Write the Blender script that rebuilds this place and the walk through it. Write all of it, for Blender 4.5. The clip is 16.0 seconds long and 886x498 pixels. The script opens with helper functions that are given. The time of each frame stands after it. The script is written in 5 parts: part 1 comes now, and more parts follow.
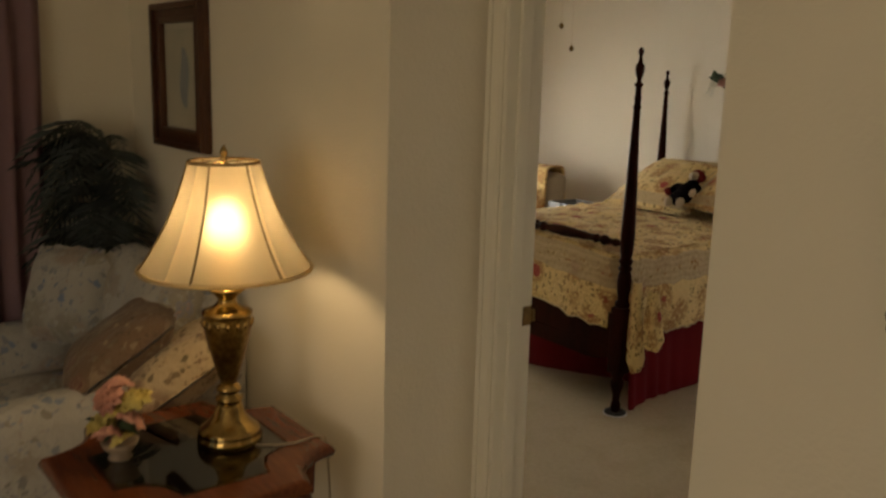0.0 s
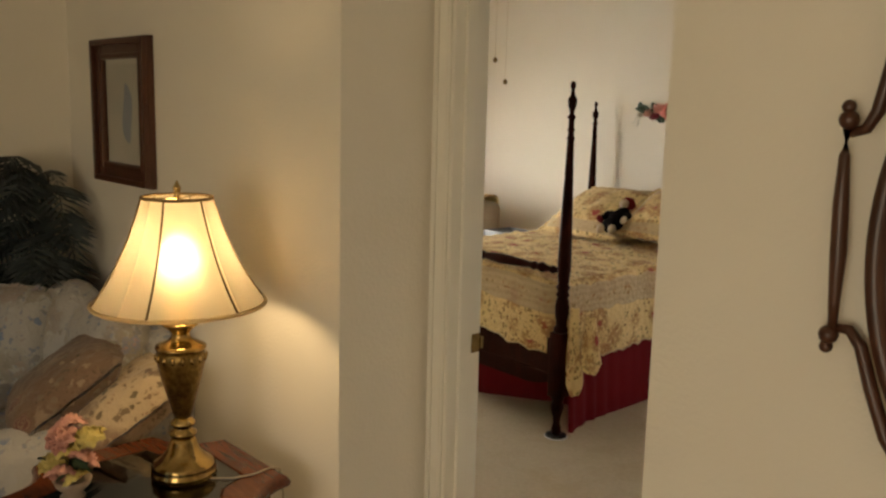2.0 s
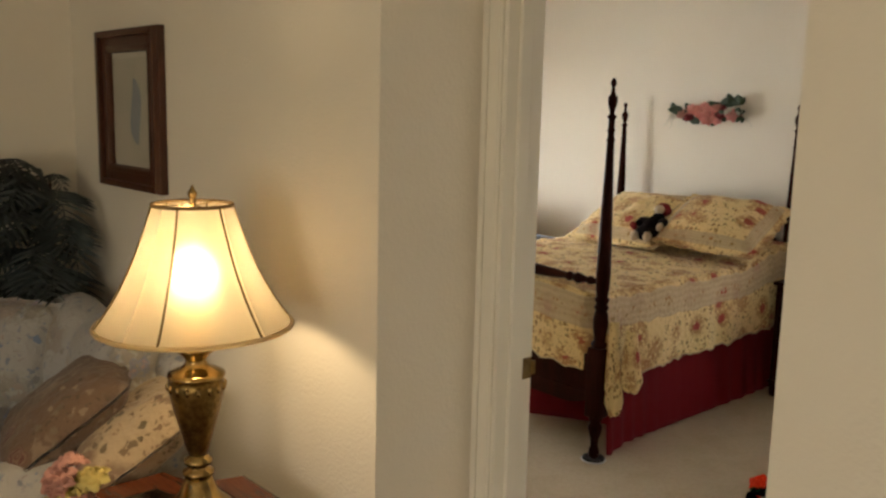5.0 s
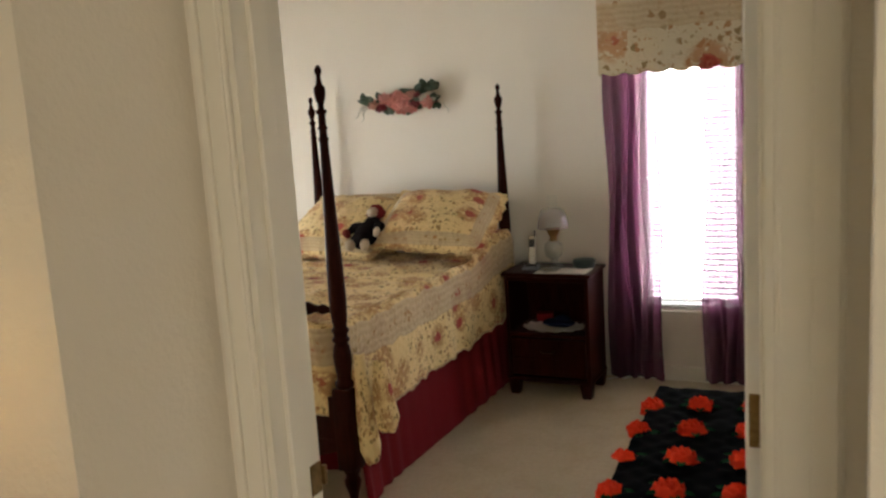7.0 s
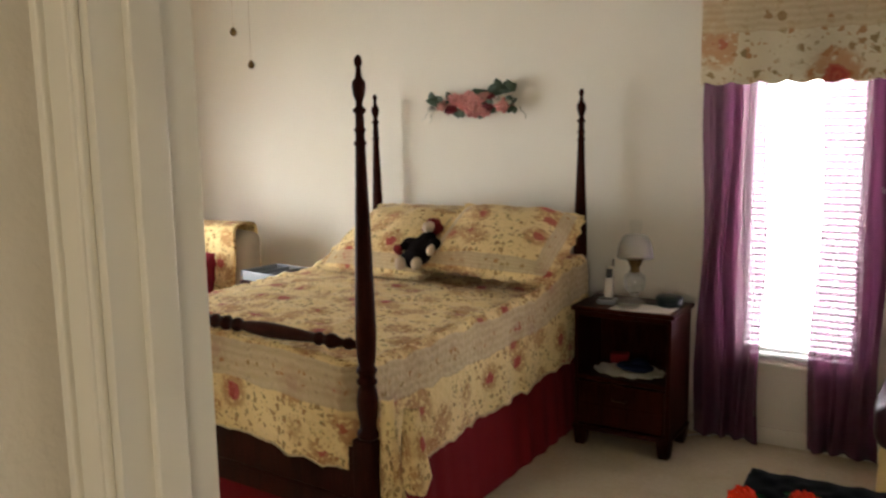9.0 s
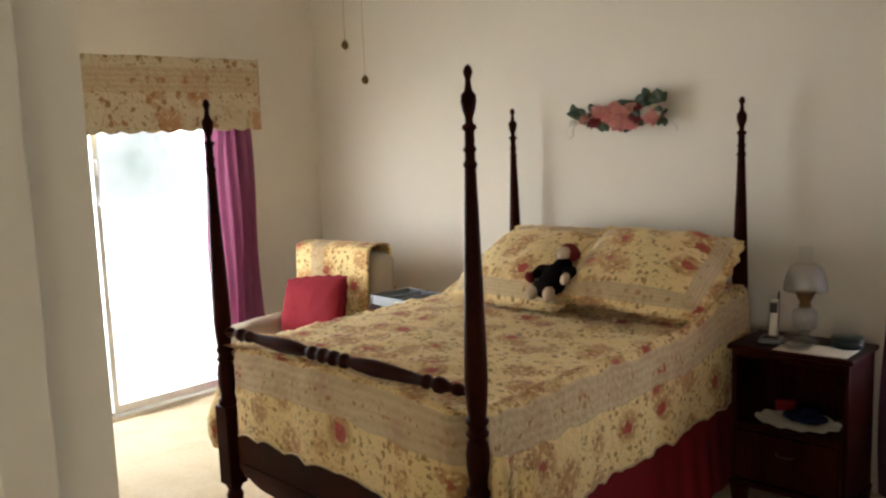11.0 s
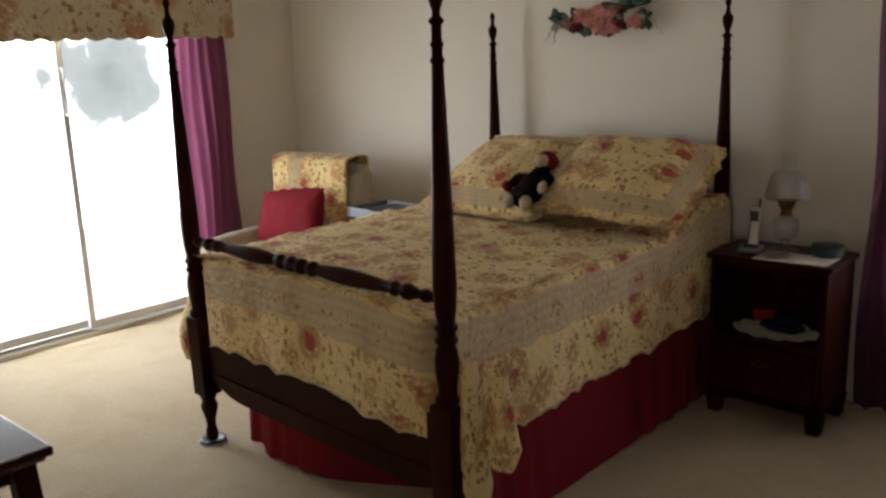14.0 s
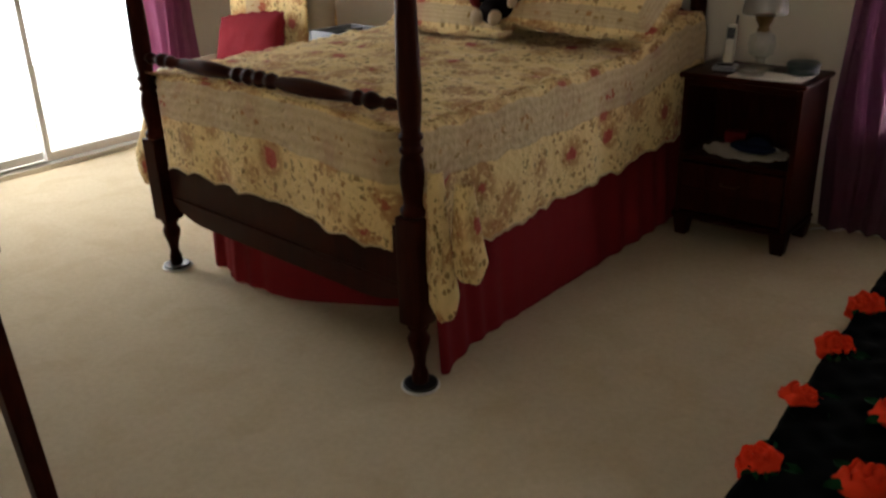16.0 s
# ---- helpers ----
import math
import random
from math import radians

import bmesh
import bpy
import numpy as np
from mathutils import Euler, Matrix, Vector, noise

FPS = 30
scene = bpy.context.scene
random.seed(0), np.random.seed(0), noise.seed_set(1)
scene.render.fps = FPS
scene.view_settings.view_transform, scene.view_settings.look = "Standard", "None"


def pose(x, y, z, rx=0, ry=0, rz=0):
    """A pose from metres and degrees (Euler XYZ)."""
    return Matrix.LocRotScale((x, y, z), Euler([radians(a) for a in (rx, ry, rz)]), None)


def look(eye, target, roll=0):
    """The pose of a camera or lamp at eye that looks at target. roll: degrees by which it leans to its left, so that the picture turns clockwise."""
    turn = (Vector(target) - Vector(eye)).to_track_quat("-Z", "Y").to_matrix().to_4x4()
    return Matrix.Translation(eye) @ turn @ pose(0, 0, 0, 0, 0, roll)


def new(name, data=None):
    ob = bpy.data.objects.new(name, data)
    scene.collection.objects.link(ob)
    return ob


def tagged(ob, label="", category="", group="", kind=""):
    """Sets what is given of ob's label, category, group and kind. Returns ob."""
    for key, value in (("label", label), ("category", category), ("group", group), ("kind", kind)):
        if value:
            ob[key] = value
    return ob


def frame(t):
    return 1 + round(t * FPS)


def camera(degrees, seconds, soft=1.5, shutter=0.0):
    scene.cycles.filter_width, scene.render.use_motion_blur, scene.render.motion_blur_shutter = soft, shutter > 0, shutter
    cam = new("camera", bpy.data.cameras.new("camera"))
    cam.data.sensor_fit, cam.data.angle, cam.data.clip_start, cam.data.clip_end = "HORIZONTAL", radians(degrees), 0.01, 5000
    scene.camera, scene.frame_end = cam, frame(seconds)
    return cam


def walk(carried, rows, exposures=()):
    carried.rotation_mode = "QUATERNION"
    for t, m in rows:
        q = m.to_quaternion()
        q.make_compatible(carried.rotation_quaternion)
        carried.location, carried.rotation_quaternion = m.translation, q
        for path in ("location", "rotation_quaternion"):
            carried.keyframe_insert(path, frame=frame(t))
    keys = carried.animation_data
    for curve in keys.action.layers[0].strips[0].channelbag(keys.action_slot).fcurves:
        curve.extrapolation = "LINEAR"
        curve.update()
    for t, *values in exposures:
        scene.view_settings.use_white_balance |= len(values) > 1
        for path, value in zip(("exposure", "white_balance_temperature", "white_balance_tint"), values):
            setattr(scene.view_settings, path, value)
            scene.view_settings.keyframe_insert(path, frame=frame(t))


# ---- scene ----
cam = camera(53.7, 16.0, soft=2.4, shutter=0.5)
PATH = [
    (0, (2.844, -3.413, 1.706), (1.301, -2.204, 1.311), 1.6),
    (0.5, (2.705, -3.309, 1.714), (1.184, -2.057, 1.371), -1.0),
    (1, (2.684, -3.341, 1.7), (1.221, -2.02, 1.361), 0.8),
    (1.5, (2.784, -3.466, 1.718), (1.374, -2.1, 1.337), 1.3),
    (2, (2.861, -3.505, 1.724), (1.411, -2.167, 1.397), 1.4),
    (2.5, (2.947, -3.511, 1.722), (1.479, -2.193, 1.394), 3.0),
    (3, (2.997, -3.508, 1.72), (1.468, -2.261, 1.393), 3.0),
    (5.5, (2.441, -3.307, 1.693), (1.034, -1.922, 1.37), 0.3),
    (6, (2.334, -3.205, 1.706), (1.049, -1.712, 1.358), 0.1),
    (6.5, (2.126, -3.063, 1.68), (1.051, -1.413, 1.335), -1.1),
    (7, (1.923, -2.923, 1.675), (1.055, -1.151, 1.348), -3.7),
    (7.5, (1.846, -2.794, 1.665), (0.97, -1.027, 1.333), -2.8),
    (8, (1.8, -2.584, 1.671), (0.844, -0.857, 1.348), -1.7),
    (8.5, (1.803, -2.422, 1.683), (0.819, -0.711, 1.357), -1.5),
    (9, (1.764, -2.33, 1.672), (0.721, -0.653, 1.358), -0.9),
    (9.5, (1.701, -2.193, 1.673), (0.572, -0.573, 1.354), -0.9),
    (10, (1.667, -2.076, 1.68), (0.442, -0.527, 1.367), -1.6),
    (12.5, (1.688, -1.877, 1.662), (0.299, -0.46, 1.409), -1.7),
    (13, (1.689, -1.862, 1.655), (0.315, -0.429, 1.41), -1.8),
    (13.5, (1.678, -1.857, 1.637), (0.331, -0.421, 1.285), -2.2),
    (14, (1.669, -1.843, 1.606), (0.358, -0.401, 1.154), -2.1),
    (14.5, (1.667, -1.837, 1.587), (0.397, -0.387, 1.052), -1.9),
    (15, (1.662, -1.824, 1.549), (0.422, -0.383, 0.925), -1.9),
    (15.5, (1.653, -1.816, 1.508), (0.434, -0.395, 0.805), -2.0),
    (16, (1.649, -1.809, 1.466), (0.451, -0.408, 0.691), -1.8),
]
walk(cam, [(t, look(eye, target, roll)) for t, eye, target, roll in PATH],
     exposures=[(0, -0.76, 7900, 10), (1, -0.34, 7700, 10), (3, 0.04, 7000, 10), (5.5, 0.16, 6700, 10), (6.5, 0.24, 6500, 10), (8, 0.28, 6550, 10), (10, 0.24, 6450, 10), (12.5, -0.26, 6450, 10), (14, -0.56, 6300, 10), (16, -0.47, 6600, 10)])

# ---- world, sun, lamps, exposure ----
world = bpy.data.worlds.new("world")
scene.world = world
world.use_nodes = True
_wn = world.node_tree.nodes
_sky = _wn.new("ShaderNodeTexSky")
_sky.sky_type, _sky.sun_disc = "NISHITA", False
_sky.sun_elevation, _sky.sun_rotation = radians(68), radians(196)
world.node_tree.links.new(_sky.outputs[0], _wn["Background"].inputs["Color"])
_wn["Background"].inputs["Strength"].default_value = 0.12


def lamp(name, kind, m, power, colour, **more):
    data = bpy.data.lights.new(name, kind)
    data.energy, data.color = power, colour
    for key, value in more.items():
        if key == "size":
            data.size = value
        if key == "size_y":
            data.shape, data.size_y = "RECTANGLE", value
        if key == "angle":
            data.angle = value
        if key == "radius":
            data.shadow_soft_size = value
    ob = new(name, data)
    ob.matrix_world = m
    return ob


lamp("sun", "SUN", look((0, 0, 0), (0.10, 0.35, -0.93)), 5.0, (1, 0.95, 0.88), angle=radians(0.6))
XLAMP = -3.345
LAMPX, LAMPY, LAMPZ = 0.626, -2.432, 0.656
# daylight in the openings
lamp("slider_daylight", "AREA", look((XLAMP, -0.02, 1.22), (0, 0.35, 1.18)), 26, (0.90, 0.95, 1.0), size=0.80, size_y=1.45)
lamp("window_daylight", "AREA", look((1.03, 2.155, 1.2), (1.03, 0, 1.1)), 23, (0.92, 0.96, 1.0), size=0.5, size_y=1.3)
# warm fill from behind the view, set at an added, unseen window
lamp("room_fill", "AREA", look((3.6, -6.97, 1.35), (3.4, 0, 1.35)), 51, (1.0, 0.90, 0.75), size=1.9, size_y=1.6)
lamp("table_lamp_bulb", "POINT", pose(LAMPX, LAMPY, LAMPZ + 0.636), 6.3, (1.0, 0.76, 0.45), radius=0.05)

# ---- materials ----
MATS = {}


def mat(name, colour, rough=0.6, metal=0.0, colour2=None, scale=30.0, bump=0.0, bscale=200.0, spec=None, detail=4.0, stretch=None):
    """A plain procedural surface: two tones by noise at two scales, and fine relief."""
    if name in MATS:
        return MATS[name]
    m = bpy.data.materials.new(name)
    m.use_nodes = True
    nt = m.node_tree
    b = nt.nodes["Principled BSDF"]
    b.inputs["Roughness"].default_value, b.inputs["Metallic"].default_value = rough, metal
    tc = nt.nodes.new("ShaderNodeTexCoord")
    src = tc.outputs["Object"]
    if stretch:
        mp = nt.nodes.new("ShaderNodeMapping")
        mp.inputs["Scale"].default_value = stretch
        nt.links.new(src, mp.inputs[0])
        src = mp.outputs[0]
    c2 = colour2 or tuple(c * 0.86 for c in colour)
    n1 = nt.nodes.new("ShaderNodeTexNoise")
    n1.inputs["Scale"].default_value, n1.inputs["Detail"].default_value = scale, detail
    nt.links.new(src, n1.inputs["Vector"])
    n2 = nt.nodes.new("ShaderNodeTexNoise")
    n2.inputs["Scale"].default_value = scale * 0.13
    nt.links.new(src, n2.inputs["Vector"])
    add = nt.nodes.new("ShaderNodeMath")
    add.operation = "ADD"
    nt.links.new(n1.outputs[0], add.inputs[0])
    nt.links.new(n2.outputs[0], add.inputs[1])
    ramp = nt.nodes.new("ShaderNodeMapRange")
    ramp.inputs[1].default_value, ramp.inputs[2].default_value = 0.7, 1.3
    nt.links.new(add.outputs[0], ramp.inputs[0])
    mix = nt.nodes.new("ShaderNodeMix")
    mix.data_type = "RGBA"
    mix.inputs[6].default_value, mix.inputs[7].default_value = (*colour, 1), (*c2, 1)
    nt.links.new(ramp.outputs[0], mix.inputs[0])
    nt.links.new(mix.outputs[2], b.inputs["Base Color"])
    if spec is not None:
        b.inputs["Specular IOR Level"].default_value = spec
    if bump:
        n3 = nt.nodes.new("ShaderNodeTexNoise")
        n3.inputs["Scale"].default_value = bscale
        nt.links.new(src, n3.inputs["Vector"])
        bp = nt.nodes.new("ShaderNodeBump")
        bp.inputs["Strength"].default_value, bp.inputs["Distance"].default_value = bump, 0.004
        nt.links.new(n3.outputs[0], bp.inputs["Height"])
        nt.links.new(bp.outputs[0], b.inputs["Normal"])
    MATS[name] = m
    return m


WALL = mat("wall_paint", (0.80, 0.745, 0.64), 0.75, colour2=(0.77, 0.71, 0.605), scale=2.5, bump=0.35, bscale=90)
CEIL = mat("ceiling_paint", (0.82, 0.80, 0.76), 0.8, scale=6, bump=0.4, bscale=70)
TRIM = mat("white_trim", (0.80, 0.755, 0.65), 0.38, colour2=(0.77, 0.725, 0.62), scale=4, bump=0.05, bscale=40)
CARPET = mat("carpet", (0.60, 0.50, 0.35), 0.95, colour2=(0.53, 0.435, 0.298), scale=330, bump=0.9, bscale=420, spec=0.1)
# worn patches and brushed pile at a larger size
_cn = CARPET.node_tree
_cb = _cn.nodes["Principled BSDF"]
_c1, _c2, _cm = _cn.nodes.new("ShaderNodeTexNoise"), _cn.nodes.new("ShaderNodeMapRange"), _cn.nodes.new("ShaderNodeMix")
_c0 = _cn.nodes.new("ShaderNodeTexCoord")
_c1.inputs["Scale"].default_value, _c1.inputs["Detail"].default_value, _c1.inputs["Distortion"].default_value = 5.0, 7, 0.6
_cn.links.new(_c0.outputs["Object"], _c1.inputs["Vector"])
_c2.inputs[1].default_value, _c2.inputs[2].default_value = 0.46, 0.66
_cn.links.new(_c1.outputs[0], _c2.inputs[0])
_cm.data_type, _cm.blend_type = "RGBA", "MULTIPLY"
_cm.inputs[7].default_value = (0.93, 0.91, 0.87, 1)
_cn.links.new(_c2.outputs[0], _cm.inputs[0])
_cn.links.new(_cb.inputs["Base Color"].links[0].from_socket, _cm.inputs[6])
_cn.links.new(_cm.outputs[2], _cb.inputs["Base Color"])
WOOD = mat("mahogany", (0.038, 0.0080, 0.0042), 0.30, colour2=(0.020, 0.0042, 0.0022), scale=14, bump=0.05, bscale=60, stretch=(6, 6, 0.8), spec=0.035)

def fabric(name, ground, roses, leaves, scale=5.0, uv=True, band=False, rough=0.85, dense=0.4):
    """A printed floral cloth: large blooms, leaf sprigs and small buds; band adds the woven lace stripe above the hem."""
    m = bpy.data.materials.new(name)
    m.use_nodes = True
    nt = m.node_tree
    N, L = nt.nodes.new, nt.links.new
    b = nt.nodes["Principled BSDF"]
    b.inputs["Roughness"].default_value = rough
    b.inputs["Specular IOR Level"].default_value = 0.15
    b.inputs["Sheen Weight"].default_value = 0.15
    tc = N("ShaderNodeTexCoord")
    src = tc.outputs["UV" if uv else "Object"]

    def math_(op, a, c=0.0, d=None):
        n = N("ShaderNodeMath")
        n.operation = op
        for k, v in enumerate((a, c) if d is None else (a, c, d)):
            if isinstance(v, (int, float)):
                n.inputs[k].default_value = v
            else:
                L(v, n.inputs[k])
        return n.outputs[0]

    def mixc(f, a, c):
        n = N("ShaderNodeMix")
        n.data_type = "RGBA"
        for k, v in ((0, f), (6, a), (7, c)):
            if isinstance(v, tuple):
                n.inputs[k].default_value = (*v, 1)
            elif isinstance(v, (int, float)):
                n.inputs[k].default_value = v
            else:
                L(v, n.inputs[k])
        return n.outputs[2]

    def step(x, lo, hi):
        n = N("ShaderNodeMapRange")
        n.interpolation_type = "SMOOTHSTEP"
        L(x, n.inputs[0])
        n.inputs[1].default_value, n.inputs[2].default_value = lo, hi
        return n.outputs[0]

    wob = N("ShaderNodeTexNoise")
    wob.inputs["Scale"].default_value = scale * 6
    L(src, wob.inputs["Vector"])
    ad = N("ShaderNodeVectorMath")
    ad.operation = "MULTIPLY_ADD"
    L(wob.outputs["Color"], ad.inputs[0])
    ad.inputs[1].default_value = (0.24 / scale,) * 3
    L(src, ad.inputs[2])
    vec = ad.outputs[0]

    def cells(s):
        v = N("ShaderNodeTexVoronoi")
        v.inputs["Scale"].default_value = s
        L(vec, v.inputs["Vector"])
        sp = N("ShaderNodeSeparateColor")
        L(v.outputs["Color"], sp.inputs[0])
        return v.outputs["Distance"], sp.outputs[0], sp.outputs[1]

    n1 = N("ShaderNodeTexNoise")
    n1.inputs["Scale"].default_value = scale * 0.8
    L(src, n1.inputs["Vector"])
    col = mixc(n1.outputs[0], ground, tuple(c * 0.88 for c in ground))
    # small buds, then leaf sprigs, then blooms with petal rings
    d3, r3, g3 = cells(scale * 10.0)
    cl = N("ShaderNodeTexNoise")
    cl.inputs["Scale"].default_value = scale * 1.1
    L(src, cl.inputs["Vector"])
    grp = step(cl.outputs[0], 0.36, 0.46)
    m3 = math_("MULTIPLY", math_("MULTIPLY", step(d3, 0.42, 0.28), math_("GREATER_THAN", r3, 0.58)), grp)
    col = mixc(math_("MULTIPLY", m3, 0.60), col, mixc(g3, leaves[0], roses[1]))
    d2, r2, g2 = cells(scale * 5.0)
    m2 = math_("MULTIPLY", math_("MULTIPLY", step(d2, 0.46, 0.34), math_("GREATER_THAN", r2, 0.52)), step(cl.outputs[0], 0.36, 0.46))
    col = mixc(math_("MULTIPLY", m2, 0.85), col, mixc(g2, leaves[0], leaves[1]))
    d1, r1, g1 = cells(scale)
    halo = math_("MULTIPLY", math_("MULTIPLY", step(d1, 0.60, 0.36), math_("GREATER_THAN", r1, 0.95 - dense)), step(wob.outputs[0], 0.34, 0.50))
    col = mixc(math_("MULTIPLY", halo, 0.74), col, mixc(g1, leaves[1], roses[1]))
    m1 = math_("MULTIPLY", step(d1, 0.25, 0.20), math_("GREATER_THAN", r1, 1 - 0.72 * dense))
    ring = math_("MULTIPLY_ADD", math_("SINE", math_("MULTIPLY", d1, 75.0)), 0.4, 0.5)
    bloom = mixc(ring, roses[0], mixc(math_("MULTIPLY", g1, 0.6), roses[2], roses[1]))
    col = mixc(math_("MULTIPLY", m1, 0.95), col, bloom)
    if band:
        at = N("ShaderNodeAttribute")
        at.attribute_name = "hem"
        h = at.outputs["Fac"]
        inside = math_("MULTIPLY", step(h, 0.255, 0.262), step(h, 0.412, 0.405))
        stripe = math_("MULTIPLY_ADD", math_("SINE", math_("MULTIPLY", h, 190.0)), 0.5, 0.5)
        lace = N("ShaderNodeTexNoise")
        lace.inputs["Scale"].default_value = 90
        L(src, lace.inputs["Vector"])
        bandcol = mixc(math_("MULTIPLY", stripe, lace.outputs[0]), (0.49, 0.365, 0.215), (0.64, 0.51, 0.32))
        keep = math_("SUBTRACT", 1.0, math_("MULTIPLY", math_("MULTIPLY", step(h, 0.30, 0.305), step(h, 0.355, 0.35)), m2))
        col = mixc(math_("MULTIPLY", inside, math_("MULTIPLY", keep, 0.80)), col, bandcol)
    L(col, b.inputs["Base Color"])
    q = N("ShaderNodeTexVoronoi")
    q.inputs["Scale"].default_value = 30
    L(vec, q.inputs["Vector"])
    bp = N("ShaderNodeBump")
    bp.inputs["Strength"].default_value, bp.inputs["Distance"].default_value = 0.55, 0.010
    L(q.outputs["Distance"], bp.inputs["Height"])
    L(bp.outputs[0], b.inputs["Normal"])
    return m


ROSES = ((0.34, 0.028, 0.026), (0.46, 0.20, 0.07), (0.46, 0.085, 0.060))
LEAVES = ((0.225, 0.145, 0.045), (0.40, 0.175, 0.060))
QUILT = fabric("quilt_fabric", (0.85, 0.65, 0.30), ROSES, LEAVES, 7.6, band=True, dense=0.85)
QUILT_PLAIN = fabric("quilt_print", (0.85, 0.65, 0.31), ROSES, LEAVES, 7.0, band=True, dense=0.62)
VALANCE = fabric("valance_print", (0.66, 0.56, 0.38), ROSES, LEAVES, 4.0, band=True, dense=0.45)
SOFA = fabric("sofa_print", (0.45, 0.435, 0.415), ((0.17, 0.24, 0.40), (0.36, 0.27, 0.22), (0.42, 0.30, 0.28)), ((0.15, 0.23, 0.38), (0.27, 0.25, 0.20)), 5.2, uv=False, dense=0.7)
PILLOWTAN = fabric("pillow_print", (0.52, 0.40, 0.26), ((0.26, 0.07, 0.06), (0.24, 0.12, 0.08), (0.40, 0.19, 0.14)), ((0.11, 0.09, 0.05), (0.22, 0.14, 0.09)), 5.5, uv=False, dense=0.6)


def cloth(name, colour, through_light=0.0, see=0.0, rough=0.9, spec=0.15):
    m = bpy.data.materials.new(name)
    m.use_nodes = True
    nt = m.node_tree
    N, L = nt.nodes.new, nt.links.new
    out = nt.nodes["Material Output"]
    b = nt.nodes["Principled BSDF"]
    b.inputs["Roughness"].default_value = rough
    b.inputs["Specular IOR Level"].default_value = spec
    tc = N("ShaderNodeTexCoord")
    n = N("ShaderNodeTexNoise")
    n.inputs["Scale"].default_value, n.inputs["Detail"].default_value = 14, 5
    L(tc.outputs["Object"], n.inputs["Vector"])
    mx = N("ShaderNodeMix")
    mx.data_type = "RGBA"
    mx.inputs[6].default_value, mx.inputs[7].default_value = (*colour, 1), (*[c * 0.86 for c in colour], 1)
    L(n.outputs[0], mx.inputs[0])
    L(mx.outputs[2], b.inputs["Base Color"])
    w = N("ShaderNodeTexNoise")
    w.inputs["Scale"].default_value = 350
    L(tc.outputs["Object"], w.inputs["Vector"])
    bp = N("ShaderNodeBump")
    bp.inputs["Strength"].default_value, bp.inputs["Distance"].default_value = 0.3, 0.002
    L(w.outputs[0], bp.inputs["Height"])
    L(bp.outputs[0], b.inputs["Normal"])
    last = b.outputs[0]
    if through_light:
        tr = N("ShaderNodeBsdfTranslucent")
        L(mx.outputs[2], tr.inputs[0])
        ms = N("ShaderNodeMixShader")
        ms.inputs[0].default_value = through_light
        L(last, ms.inputs[1])
        L(tr.outputs[0], ms.inputs[2])
        last = ms.outputs[0]
    if see:
        tp = N("ShaderNodeBsdfTransparent")
        tp.inputs[0].default_value = (1, 0.80, 0.93, 1)
        ms = N("ShaderNodeMixShader")
        ms.inputs[0].default_value = see
        L(last, ms.inputs[1])
        L(tp.outputs[0], ms.inputs[2])
        last = ms.outputs[0]
    L(last, out.inputs[0])
    return m


def glass(name, colour=(1, 1, 1), rough=0.0, alpha=0.12):
    """Thin clear glass: mostly see-through, with a glossy coat."""
    m = bpy.data.materials.new(name)
    m.use_nodes = True
    nt = m.node_tree
    N, L = nt.nodes.new, nt.links.new
    tp, gl, ms = N("ShaderNodeBsdfTransparent"), N("ShaderNodeBsdfGlossy"), N("ShaderNodeMixShader")
    tp.inputs[0].default_value = (*colour, 1)
    gl.inputs["Roughness"].default_value = rough
    ms.inputs[0].default_value = alpha
    L(tp.outputs[0], ms.inputs[1])
    L(gl.outputs[0], ms.inputs[2])
    L(ms.outputs[0], nt.nodes["Material Output"].inputs[0])
    return m


PURPLE = cloth("sheer_purple", (0.13, 0.033, 0.080), 0.45, 0.20)
PLUM = cloth("plum_curtain", (0.32, 0.105, 0.195), 0.40, 0.0)
MAUVE = cloth("mauve_curtain", (0.30, 0.19, 0.22), 0.25)
RED = cloth("red_skirt", (0.20, 0.012, 0.016))
CUSHION = cloth("red_cushion", (0.20, 0.014, 0.022))
BLACKY = cloth("black_yarn", (0.0035, 0.004, 0.0038), rough=1.0, spec=0.02)
REDY = cloth("scarlet_yarn", (0.80, 0.052, 0.018), spec=0.05)
GREENY = cloth("green_yarn", (0.006, 0.045, 0.014), spec=0.05)
LACE = cloth("white_lace", (0.75, 0.71, 0.62))
DOLLB = cloth("black_doll_cloth", (0.010, 0.007, 0.007), spec=0.04)
CREAM = cloth("cream_cloth", (0.62, 0.50, 0.36))
BURG = cloth("burgundy_cloth", (0.20, 0.02, 0.02))
BEIGE = cloth("beige_upholstery", (0.46, 0.39, 0.30))
NAVY = cloth("navy_cloth", (0.010, 0.015, 0.042))
BRASS = mat("aged_brass", (0.55, 0.38, 0.15), 0.15, 1.0, colour2=(0.20, 0.125, 0.045), scale=25)
PULL = mat("tarnished_pull", (0.06, 0.035, 0.018), 0.6, 0.5, scale=60)
HINGE = mat("dull_brass", (0.30, 0.20, 0.085), 0.42, 1.0, colour2=(0.16, 0.10, 0.04), scale=90, bump=0.1, bscale=120)
BRASSDARK = mat("etched_brass", (0.33, 0.215, 0.075), 0.35, 1.0, colour2=(0.10, 0.06, 0.02), scale=70, bump=0.5, bscale=90)
STEEL = mat("brushed_steel", (0.5, 0.47, 0.40), 0.35, 1.0, scale=40)
TABLE = mat("cherry_wood", (0.17, 0.045, 0.018), 0.22, colour2=(0.09, 0.022, 0.010), scale=12, bump=0.05, bscale=50, stretch=(1, 7, 7))
